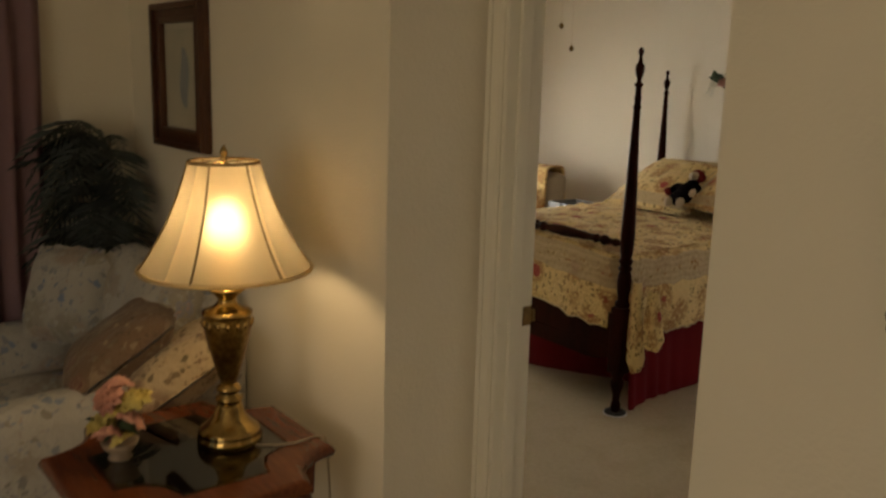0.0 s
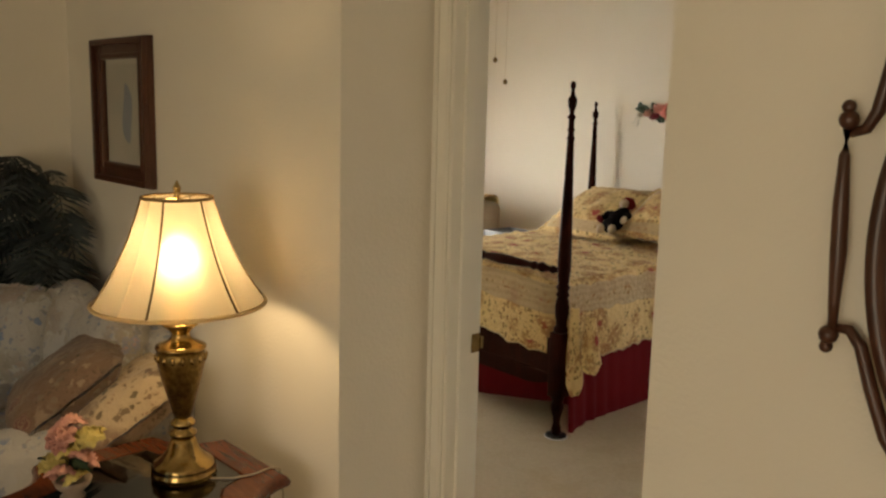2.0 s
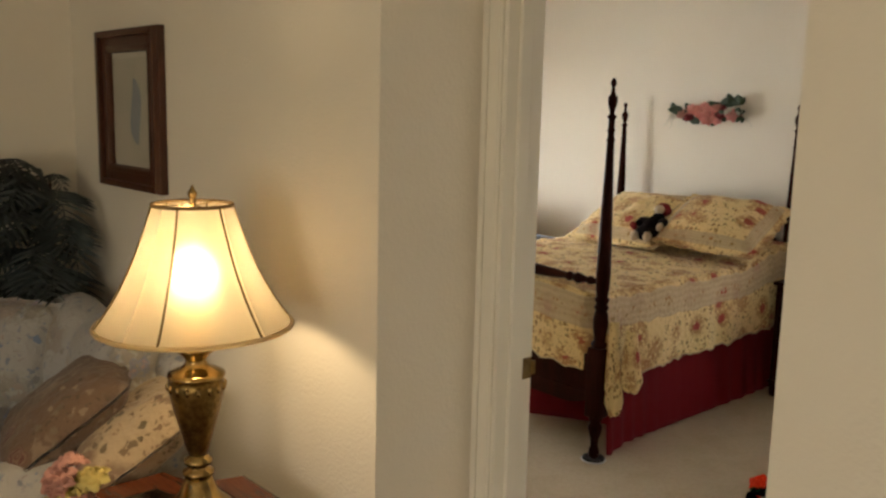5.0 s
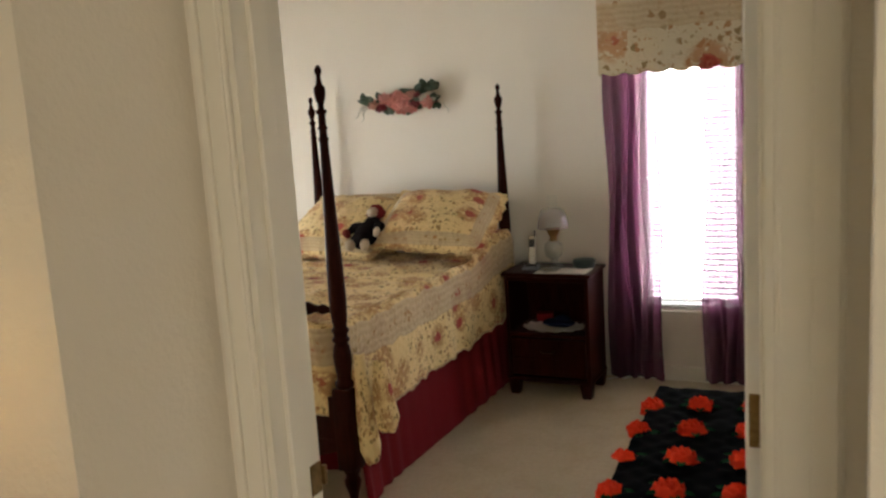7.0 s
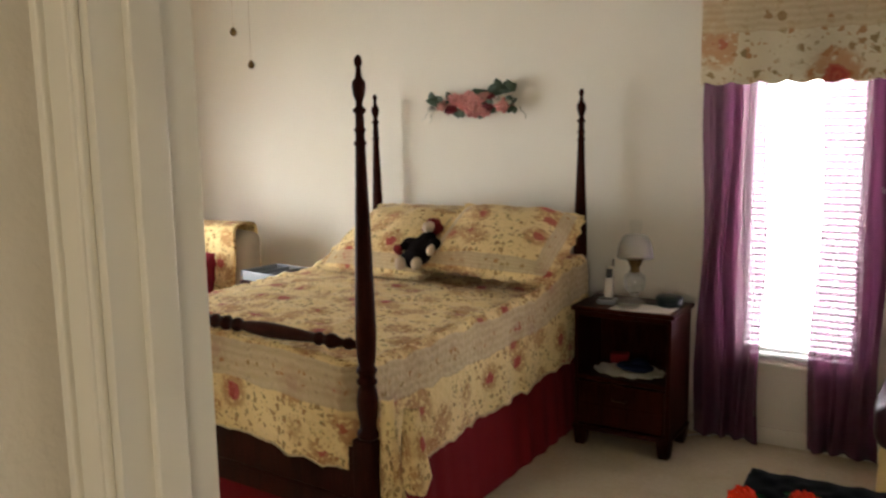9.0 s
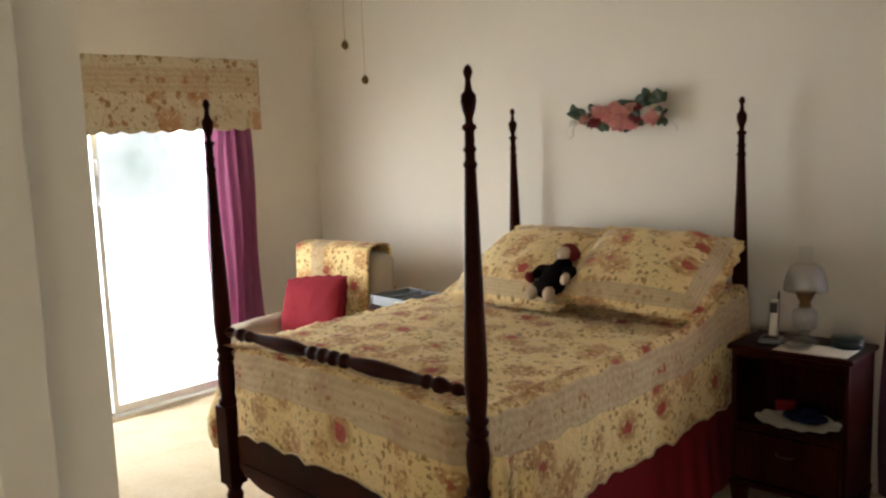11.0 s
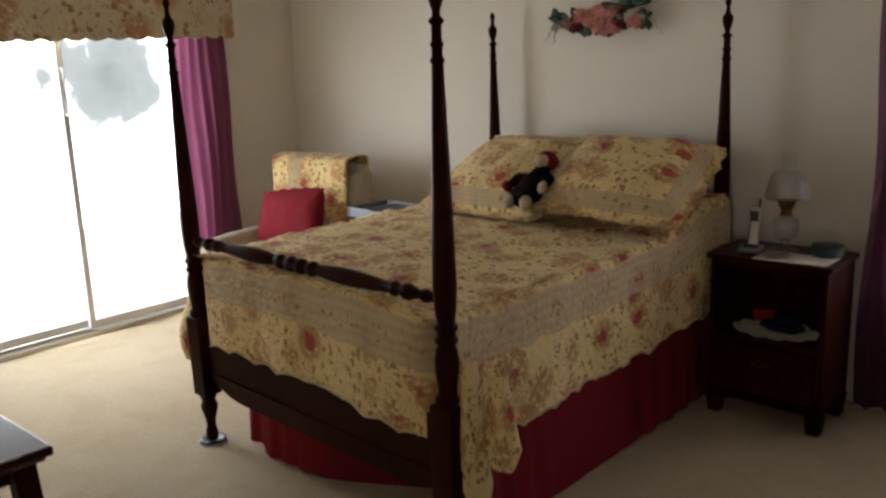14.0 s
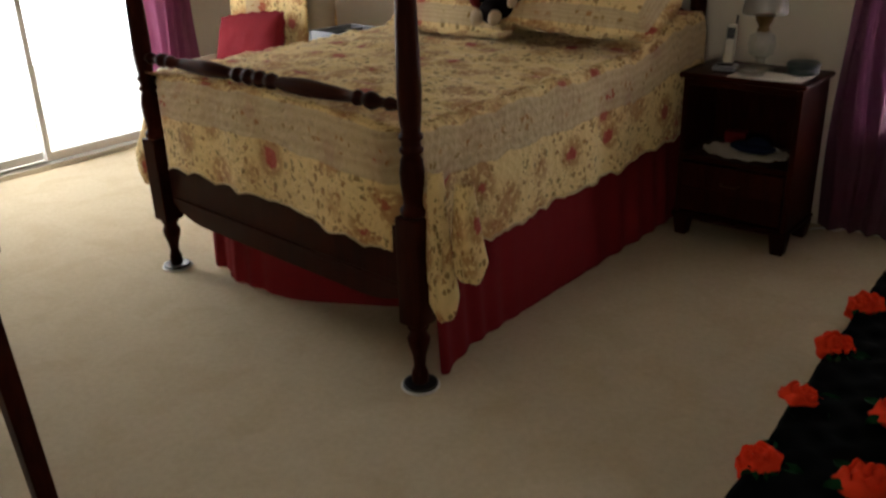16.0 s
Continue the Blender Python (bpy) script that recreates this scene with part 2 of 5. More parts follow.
WALNUT = mat("walnut_frame", (0.085, 0.027, 0.012), 0.35, colour2=(0.036, 0.012, 0.006), scale=14, stretch=(5, 5, 1))
GLASS = glass("clear_glass", (0.97, 0.98, 0.98), 0.01, 0.04)
CRYSTAL = glass("pressed_glass", (0.86, 0.87, 0.86), 0.05, 0.16)
SMOKE = glass("table_glass", (0.35, 0.36, 0.35), 0.02, 0.22)
FROST = glass("frosted_glass", (0.80, 0.80, 0.79), 0.35, 0.22)
BLACKP = mat("black_plastic", (0.012, 0.012, 0.014), 0.35, scale=50)
GREYP = mat("grey_plastic", (0.20, 0.22, 0.25), 0.4, scale=40)
WHITEP = mat("white_plastic", (0.75, 0.74, 0.72), 0.4, scale=40)
TEAL = mat("dark_teal_box", (0.015, 0.035, 0.035), 0.4, scale=40)
LEAF = mat("silk_leaf", (0.040, 0.068, 0.026), 0.6, colour2=(0.014, 0.030, 0.014), scale=30)
PALM = mat("dark_silk_frond", (0.075, 0.090, 0.085), 0.6, colour2=(0.030, 0.044, 0.046), scale=20)
PINK = mat("pink_petal", (0.86, 0.46, 0.40), 0.7, colour2=(0.62, 0.20, 0.19), scale=60)
DEEP = mat("deep_red_petal", (0.22, 0.02, 0.03), 0.7, scale=60)
WHITEF = mat("white_petal", (0.72, 0.70, 0.60), 0.7, scale=60)
YELF = mat("yellow_petal", (0.62, 0.50, 0.16), 0.7, scale=60)
PEACH = mat("peach_petal", (0.60, 0.30, 0.24), 0.7, scale=60)

# ---- helpers of this scene ----


def part(name, bm, material, parent=None, label="", smooth=False, m=None):
    me = bpy.data.meshes.new(name)
    bm.normal_update()
    bm.to_mesh(me)
    bm.free()
    me.materials.append(material)
    if smooth:
        me.shade_smooth()
    ob = new(name, me)
    if parent is not None:
        ob.parent = parent
    if m is not None:
        ob.matrix_basis = m
    if label:
        ob["label"] = label
    return ob


def thing(name, m, label, category, group="", kind=""):
    ob = new(name)
    ob.empty_display_size = 0.1
    ob.matrix_basis = m
    return tagged(ob, label, category, group, kind)


def box(bm, lo, hi, bevel=0.0, seg=2):
    """Adds a box from corner to corner, its edges rounded."""
    m = Matrix.Translation([(a + b) / 2 for a, b in zip(lo, hi)]) @ Matrix.Diagonal([b - a for a, b in zip(lo, hi)] + [1])
    r = bmesh.ops.create_cube(bm, size=1, matrix=m)
    if bevel:
        es = list({e for v in r["verts"] for e in v.link_edges})
        bmesh.ops.bevel(bm, geom=es, offset=bevel, segments=seg, affect="EDGES", profile=0.5)
    return bm


def boxes(*items, bevel=0.0):
    bm = bmesh.new()
    for lo, hi in items:
        box(bm, lo, hi, bevel)
    return bm


def lathe(profile, seg=24, bm=None, m=None):
    """A turned piece from (radius, height) pairs."""
    bm = bm or bmesh.new()
    m = m or Matrix()
    rings = []
    for r, z in profile:
        rings.append([bm.verts.new(m @ Vector((r * math.cos(2 * math.pi * i / seg), r * math.sin(2 * math.pi * i / seg), z))) for i in range(seg)])
    for a, b in zip(rings, rings[1:]):
        for i in range(seg):
            j = (i + 1) % seg
            bm.faces.new((a[i], a[j], b[j], b[i]))
    bm.faces.new(rings[0][::-1])
    bm.faces.new(rings[-1])
    return bm


def tube(points, r, seg=8, bm=None, closed=False):
    """A round rod along points; r a number or one per point."""
    bm = bm or bmesh.new()
    pts = [Vector(p) for p in points]
    rr = r if isinstance(r, (list, tuple)) else [r] * len(pts)
    rings = []
    for i, p in enumerate(pts):
        if closed:
            d = pts[(i + 1) % len(pts)] - pts[i - 1]
        else:
            d = pts[min(i + 1, len(pts) - 1)] - pts[max(i - 1, 0)]
        q = d.normalized().to_track_quat("Z", "Y")
        rings.append([bm.verts.new(p + q @ Vector((rr[i] * math.cos(2 * math.pi * k / seg), rr[i] * math.sin(2 * math.pi * k / seg), 0))) for k in range(seg)])
    pairs = list(zip(rings, rings[1:])) + ([(rings[-1], rings[0])] if closed else [])
    for a, b in pairs:
        for k in range(seg):
            j = (k + 1) % seg
            bm.faces.new((a[k], a[j], b[j], b[k]))
    if not closed:
        bm.faces.new(rings[0][::-1])
        bm.faces.new(rings[-1])
    return bm


def grid(fn, nu, nv, bm=None, closed_u=False):
    """A sheet fn(u, v) -> point over 0..1."""
    bm = bm or bmesh.new()
    n = nu if closed_u else nu + 1
    vs = [[bm.verts.new(fn(i / nu, j / nv)) for j in range(nv + 1)] for i in range(n)]
    for i in range(nu):
        a, b = vs[i], vs[(i + 1) % n]
        for j in range(nv):
            bm.faces.new((a[j], b[j], b[j + 1], a[j + 1]))
    return bm


def fbm(x, y, z=0.0):
    return noise.fractal(Vector((x, y, z)), 1.0, 2.0, 4)


def structure(name, bm, material, label="", smooth=False):
    return tagged(part(name, bm, material, None, label, smooth), label, "", "", "structure")


# ---- the rooms ----
YH, XL, XR, YD, YF = 2.06, -3.20, 3.4, -1.62, -2.09
TOP = 3.0
# floor and ceiling of both rooms
structure("floor", boxes(((XL - 0.15, -7.0, -0.15), (5.2, YH + 0.15, 0.0))), CARPET, "cream cut-pile carpet, slightly trodden")
structure("ceiling", boxes(((XL - 0.15, -7.0, TOP), (5.2, YH + 0.15, TOP + 0.12))), CEIL, "off-white painted ceiling")
WX0, WX1, WZ0, WZ1 = 0.75, 1.315, 0.42, 1.98
structure("wall_north", boxes(((XL - 0.15, YH, 0), (WX0, YH + 0.15, TOP)), ((WX1, YH, 0), (XR + 0.15, YH + 0.15, TOP)),
                              ((WX0, YH, 0), (WX1, YH + 0.15, WZ0)), ((WX0, YH, WZ1), (WX1, YH + 0.15, TOP))), WALL, "cream painted bedroom wall behind the bed")
SY0, SY1, SZ1 = -0.46, 1.34, 2.02
structure("wall_west", boxes(((XL - 0.15, YD - 0.15, 0), (XL, SY0, TOP)), ((XL - 0.15, SY1, 0), (XL, YH, TOP)),
                             ((XL - 0.15, SY0, SZ1), (XL, SY1, TOP))), WALL, "cream painted wall with the sliding door")
structure("wall_east", boxes(((XR, YF, 0), (XR + 0.15, YH, TOP))), WALL, "cream painted bedroom wall")
# wall between the rooms: a front face, a recess and the doorway in its back
DX0, DX1, DZ = 0.996, 1.808, 2.04
YDR = -1.51
NX0, NX1, NY = 0.905, 1.93, -1.755
structure("wall_south", boxes(((XL - 0.15, YF, 0), (NX0, YD, TOP)), ((NX1, YF, 0), (5.2, YDR, TOP)),
                              ((NX0, NY, 0), (DX0 - 0.018, YD, TOP)), ((DX1 + 0.018, NY, 0), (NX1, YDR, TOP)),
                              ((DX0 - 0.018, NY, DZ + 0.018), (DX1 + 0.018, YD, TOP))), WALL, "cream textured wall between the living room and bedroom")
LRX = -1.10
structure("wall_living", boxes(((LRX - 0.15, -7.0, 0), (LRX, YF, TOP))), WALL, "cream painted living room wall behind the plant")
BZ0, BZ1 = 0.5, 2.2
# the wider one is unseen, added as an opening for the living room fill
BACK_WINDOWS = ((0.1, 1.4), (2.6, 4.6))
structure("wall_back", boxes(((LRX - 0.15, -7.15, 0), (0.1, -7.0, TOP)), ((1.4, -7.15, 0), (2.6, -7.0, TOP)), ((4.6, -7.15, 0), (5.2, -7.0, TOP)),
                             *[((a, -7.15, 0), (b, -7.0, BZ0)) for a, b in BACK_WINDOWS], *[((a, -7.15, BZ1), (b, -7.0, TOP)) for a, b in BACK_WINDOWS]),
          WALL, "cream painted living room wall with two assumed windows")
structure("wall_far", boxes(((5.2, -7.15, 0), (5.35, YD, TOP))), WALL, "cream painted living room wall")

# ---- doorway, trims ----


def casing(name, x0, x1, face, out, top):
    """Moulded door casing round an opening: two legs and a head, stepped profile; out: which way it stands proud."""
    w = 0.062
    bm = bmesh.new()
    for a, b, p in ((0.0, w, 0.010), (0.006, w - 0.022, 0.014), (w - 0.018, w - 0.004, 0.018)):
        lo, hi = (face, face + out * p) if out > 0 else (face + out * p, face)
        box(bm, (x0 - b, lo, 0), (x0 - a, hi, top + b), 0.003)
        box(bm, (x1 + a, lo, 0), (x1 + min(b * 1.35, NX1 - x1 - 0.002), hi, top + b), 0.003)
        box(bm, (x0 - a + 0.0005, lo, top + a), (x1 + a - 0.0005, hi, top + b), 0.003)
    return structure(name, bm, TRIM, "white painted moulded door casing")


casing("trim_1", DX0 - 0.012, DX1 + 0.012, NY, -1, DZ)
jamb = bmesh.new()
box(jamb, (DX0 - 0.018, NY, 0), (DX0, YD, DZ))
box(jamb, (DX1, NY, 0), (DX1 + 0.018, YDR, DZ))
box(jamb, (DX0, NY, DZ), (DX1, YD, DZ + 0.018))
box(jamb, (DX0, -1.715, 0), (DX0 + 0.011, -1.672, DZ), 0.002)
box(jamb, (DX1 - 0.011, -1.715, 0), (DX1, -1.672, DZ), 0.002)
structure("trim_3", jamb, TRIM, "white painted door jamb with stop")
strike = boxes(((DX0, -1.655, 0.964), (DX0 + 0.0025, -1.622, 1.024)), ((DX0, -1.622, 0.975), (DX0 + 0.010, -1.612, 1.013)), bevel=0.0008)
tagged(part("strike_plate", strike, HINGE), "small brass strike plate on the door jamb", "strike plate")

# the open door, hinged on the jamb
DOORA = 84.5
door = thing("door_1", pose(1.790, YDR, 0.012, 0, 0, 180 - DOORA), "white painted panel door standing open into the bedroom", "door", kind="structure")
DOORM = mat("door_paint", (0.80, 0.775, 0.72), 0.16, colour2=(0.78, 0.755, 0.70), scale=5, bump=0.03, bscale=30)
slab = boxes(((0.0, 0.0, 0), (0.795, 0.035, 2.02)), bevel=0.002)
for x0, x1, z0, z1 in ((0.10, 0.36, 0.18, 0.82), (0.435, 0.695, 0.18, 0.82), (0.10, 0.36, 1.0, 1.60), (0.435, 0.695, 1.0, 1.60), (0.10, 0.36, 1.70, 1.92), (0.435, 0.695, 1.70, 1.92)):
    box(slab, (x0, -0.004, z0), (x1, 0.039, z1), 0.003)
part("slab", slab, DOORM, door)
for z in (0.22, 1.142, 1.88):
    hg = boxes(((-0.002, 0.002, z - 0.057), (0.0005, 0.031, z + 0.033)), bevel=0.0006)
    tube([(-0.004, -0.004, z - 0.057), (-0.004, -0.004, z + 0.033)], 0.006, 10, hg)
    part("hinge", hg, HINGE, door, "brass butt hinge")

# baseboards
base = bmesh.new()
box(base, (XL, YH - 0.014, 0), (XR, YH, 0.085), 0.003)
box(base, (XL, SY1 + 0.05, 0), (XL + 0.014, YH - 0.014, 0.085), 0.003)
box(base, (XL, YD + 0.02, 0), (XL + 0.014, SY0 - 0.05, 0.085), 0.003)
structure("baseboard", base, TRIM, "white painted baseboard of the bedroom")

# ---- window in the head wall, with blind ----
win = thing("window_1", pose(0, 0, 0), "white sash window with blinds, daylight behind", "window", kind="structure")
wf = bmesh.new()
for lo, hi in (((WX0, YH + 0.07, WZ0), (WX0 + 0.04, YH + 0.12, WZ1)), ((WX1 - 0.04, YH + 0.07, WZ0), (WX1, YH + 0.12, WZ1)),
               ((WX0 + 0.04, YH + 0.07, WZ0), (WX1 - 0.04, YH + 0.12, WZ0 + 0.05)), ((WX0 + 0.04, YH + 0.07, WZ1 - 0.05), (WX1 - 0.04, YH + 0.12, WZ1))):
    box(wf, lo, hi, 0.004)
part("window_frame", wf, WHITEP, win)
part("window_sill", boxes(((WX0 - 0.03, YH - 0.02, WZ0 - 0.022), (WX1 + 0.03, YH + 0.07, WZ0)), bevel=0.005), TRIM, win)
for z0, z1 in ((WZ0 + 0.05, WZ1 - 0.05),):
    pn = part("pane", boxes(((WX0 + 0.04, YH + 0.094, z0), (WX1 - 0.04, YH + 0.098, z1))), GLASS, win)
    pn.visible_shadow = False
blind = thing("window_blind", pose((WX0 + WX1) / 2, YH + 0.035, 0), "white slatted window blind with open slats", "blind")
hw = (WX1 - WX0) / 2 - 0.012
SLATM = cloth("blind_slat", (0.80, 0.78, 0.76), 0.35)
sl = boxes(((-hw, -0.020, -0.001), (hw, 0.020, 0.001)))
first = None
for i in range(46):
    z = WZ0 + 0.03 + i * 0.033
    if first is None:
        first = part("slat", sl, SLATM, blind, m=pose(0, 0, z, 7, 0, 0))
    else:
        c = new("slat", first.data)
        c.parent, c.matrix_basis = blind, pose(0, 0, z, 7, 0, 0)
part("bottom_rail", boxes(((-hw, -0.022, WZ0 + 0.003), (hw, 0.022, WZ0 + 0.018)), bevel=0.003), WHITEP, blind)
part("head_rail", boxes(((-hw, -0.024, WZ1 - 0.045), (hw, 0.024, WZ1 - 0.004)), bevel=0.003), WHITEP, blind)
for x in (-hw * 0.7, hw * 0.7):
    part("ladder_cord", tube([(x, 0.021, WZ0 + 0.01), (x, 0.021, WZ1 - 0.03)], 0.0012, 5), WHITEP, blind)


def drape(width, height, folds, depth, seed, flare=0.1, hem=0.0, nu=90, nv=24):
    """A hanging curtain with soft folds, thickness by a second face; origin at its top left, along +x."""
    bm = bmesh.new()
    rnd = random.Random(seed)
    ph = [rnd.uniform(0, 6.28) for _ in range(4)]
    uvl = bm.loops.layers.uv.new("UVMap")

    def fn(u, v):
        k = 0.45 + 0.55 * v
        w = math.sin(u * folds * 6.283 + ph[0] + 0.6 * math.sin(u * 5 + ph[1])) + 0.22 * math.sin(u * folds * 13.1 + ph[2])
        x = (u - 0.5) * width * (1 + flare * v) + width / 2 + 0.012 * math.sin(9 * v + ph[3] + 6 * u)
        return Vector((x, depth * k * w * 0.5 + 0.01 * math.sin(v * 4 + u * 7), -v * height + hem * math.sin(u * folds * 6.283) * v))

    grid(fn, nu, nv, bm)
    return bm


def curtain(name, x, y, z, width, height, rz, material, label, seed, folds=6, depth=0.05, flare=0.1):
    cu = thing(name, pose(x, y, z, 0, 0, rz), label, "curtain")
    part("panel", drape(width, height, folds, depth, seed, flare), material, cu, smooth=True)
    return cu


CY = YH - 0.075
curtain("curtain", 0.585, CY, 1.86, 0.30, 1.84, 0, PURPLE, "sheer purple curtain hanging beside the bedroom window", 3, 3.6, 0.05)
curtain("curtain", 1.125, CY, 1.86, 0.285, 1.835, 0, PURPLE, "sheer purple curtain hanging to the floor by the window", 8, 3.4, 0.05)
curtain("curtain", XL + 0.055, 1.10, 1.98, 0.36, 1.96, 90, PLUM, "plum curtain drawn aside at the sliding glass door", 5, 5, 0.06)


def valance(name, m, width, height, label, seed, back=0.1):
    """A gathered pelmet of quilted print with returns at the ends and a scalloped hem."""
    va = thing(name, m, label, "valance")
    bm = bmesh.new()
    hl = bm.verts.layers.float.new("hem")
    uvl = bm.loops.layers.uv.new("UVMap")
    rnd = random.Random(seed)
    total = width + 2 * back
    n, nv = int(total / 0.012), 16
    rows = []
    for i in range(n + 1):
        s = i / n * total
        if s < back:
            p = (0.0, -s)
        elif s < back + width:
            p = (s - back, -back)
        else:
            p = (width, -back + (s - back - width))
        row = []
        sc = 0.016 * abs(math.sin(s * math.pi / 0.125))
        for j in range(nv + 1):
            v = j / nv
            z = -v * (height - 0.018 + sc)
            wv = 0.010 * math.sin(s * 21 + seed) * v + 0.006 * fbm(s * 6, v * 3, seed)
            vert = bm.verts.new((p[0], p[1] - wv, z + 0.006 * fbm(s * 5, 3, seed) * (1 - v)))
            vert[hl] = height - v * height + 0.02
            row.append((vert, s, z))
        rows.append(row)
    for a, b in zip(rows, rows[1:]):
        for j in range(nv):
            q = (a[j], b[j], b[j + 1], a[j + 1])
            f = bm.faces.new([t[0] for t in q])
            for lp, t in zip(f.loops, q):
                lp[uvl].uv = (t[1] + seed, t[2])
    part("cloth", bm, VALANCE, va, smooth=True)
    part("rod", tube([(0.004, -back + 0.012, -0.03), (width - 0.004, -back + 0.012, -0.03)], 0.008, 8), WHITEP, va)
    return va


valance("valance", pose(0.565, YH, 2.24), 0.855, 0.475, "cream floral valance with scalloped hem over the window", 2)
valance("valance", pose(XL, -0.72, 2.15, 0, 0, 90), 2.235, 0.45, "cream floral valance over the sliding glass door", 7, 0.11)

# ---- sliding glass door ----
sd = thing("window_2", pose(0, 0, 0), "white framed sliding glass patio door, bright outside", "patio door", kind="structure")
fr = bmesh.new()
box(fr, (XL - 0.13, SY0, 0), (XL - 0.02, SY0 + 0.035, SZ1), 0.003)
box(fr, (XL - 0.13, SY1 - 0.035, 0), (XL - 0.02, SY1, SZ1), 0.003)
box(fr, (XL - 0.13, SY0 + 0.035, SZ1 - 0.04), (XL - 0.02, SY1 - 0.035, SZ1), 0.003)
part("outer_frame", fr, WHITEP, sd)
part("floor_track", boxes(((XL - 0.13, SY0 + 0.035, 0), (XL - 0.01, SY1 - 0.035, 0.028)), ((XL - 0.085, SY0 + 0.035, 0.028), (XL - 0.075, SY1 - 0.035, 0.038)), bevel=0.002), STEEL, sd)
MID = 0.442
for x, y0, y1 in ((XL - 0.105, SY0 + 0.035, MID + 0.017), (XL - 0.055, MID - 0.017, SY1 - 0.035)):
    pf = bmesh.new()
    box(pf, (x - 0.018, y0, 0.04), (x + 0.018, y0 + 0.034, SZ1 - 0.04), 0.003)
    box(pf, (x - 0.018, y1 - 0.034, 0.04), (x + 0.018, y1, SZ1 - 0.04), 0.003)
    box(pf, (x - 0.018, y0 + 0.034, 0.04), (x + 0.018, y1 - 0.034, 0.09), 0.003)
    box(pf, (x - 0.018, y0 + 0.034, SZ1 - 0.1), (x + 0.018, y1 - 0.034, SZ1 - 0.04), 0.003)
    pnl = part("sliding_panel", pf, WHITEP, sd)
    gp = part("pane", boxes(((x - 0.003, y0 + 0.034, 0.09), (x + 0.003, y1 - 0.034, SZ1 - 0.1))), GLASS, pnl)
    gp.visible_shadow = False
part("pull_handle", tube([(XL - 0.03, MID + 0.0, 1.30), (XL - 0.012, MID + 0.0, 1.31), (XL - 0.012, MID + 0.0, 1.55), (XL - 0.03, MID + 0.0, 1.56)], 0.008, 8), WHITEP, sd, "white pull handle")

# ---- outside: patio, lawn and glowing backdrop panels ----
GRASSM = mat("lawn", (0.07, 0.11, 0.035), 0.9, colour2=(0.11, 0.13, 0.05), scale=8, bump=0.5, bscale=60)
PATIO = mat("patio_concrete", (0.55, 0.53, 0.49), 0.85, colour2=(0.47, 0.45, 0.41), scale=6, bump=0.3, bscale=80)
structure("patio", boxes(((-6.6, -3.0, -0.08), (XL - 0.15, 4.0, -0.01))), PATIO, "pale concrete patio slab in bright sun")
structure("ground", boxes(((-60, -60, -0.3), (60, 60, -0.16))), GRASSM, "sunlit lawn outside the house")
# self-lit panels for the overexposed outdoors; their glow also lights the bedroom
GLOW = bpy.data.materials.new("glow_backdrop")
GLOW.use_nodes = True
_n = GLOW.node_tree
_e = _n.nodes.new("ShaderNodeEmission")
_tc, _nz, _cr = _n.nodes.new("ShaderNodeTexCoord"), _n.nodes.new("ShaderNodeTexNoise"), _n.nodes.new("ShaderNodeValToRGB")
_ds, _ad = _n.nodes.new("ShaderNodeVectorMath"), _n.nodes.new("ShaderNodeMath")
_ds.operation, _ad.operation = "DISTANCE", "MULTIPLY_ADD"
# centre of a dimmer grey-green spot in the glow, for hazy foliage
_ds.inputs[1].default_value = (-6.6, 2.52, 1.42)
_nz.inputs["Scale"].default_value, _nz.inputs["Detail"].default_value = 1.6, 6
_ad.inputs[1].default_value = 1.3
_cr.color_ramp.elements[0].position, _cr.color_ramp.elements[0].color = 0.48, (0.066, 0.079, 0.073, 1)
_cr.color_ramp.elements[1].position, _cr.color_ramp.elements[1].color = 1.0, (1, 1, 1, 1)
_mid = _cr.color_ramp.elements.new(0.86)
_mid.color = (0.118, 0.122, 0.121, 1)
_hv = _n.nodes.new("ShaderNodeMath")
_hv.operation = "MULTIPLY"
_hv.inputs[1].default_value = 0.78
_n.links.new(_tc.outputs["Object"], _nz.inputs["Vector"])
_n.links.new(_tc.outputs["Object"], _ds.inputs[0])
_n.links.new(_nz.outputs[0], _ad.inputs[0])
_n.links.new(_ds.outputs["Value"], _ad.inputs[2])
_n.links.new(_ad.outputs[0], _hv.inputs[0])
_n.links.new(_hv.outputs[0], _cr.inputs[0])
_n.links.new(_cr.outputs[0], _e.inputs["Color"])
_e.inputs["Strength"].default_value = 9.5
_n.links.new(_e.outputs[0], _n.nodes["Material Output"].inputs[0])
structure("backdrop_1", boxes(((-6.8, -10, -0.16), (-6.62, 12, 8))), GLOW, "glowing panel standing in for the overexposed garden beyond the patio")
structure("backdrop_2", boxes(((-1.5, 3.4, -0.16), (4.0, 3.5, 5))), GLOW, "glowing panel standing in for overexposed sky and garden beyond the window")

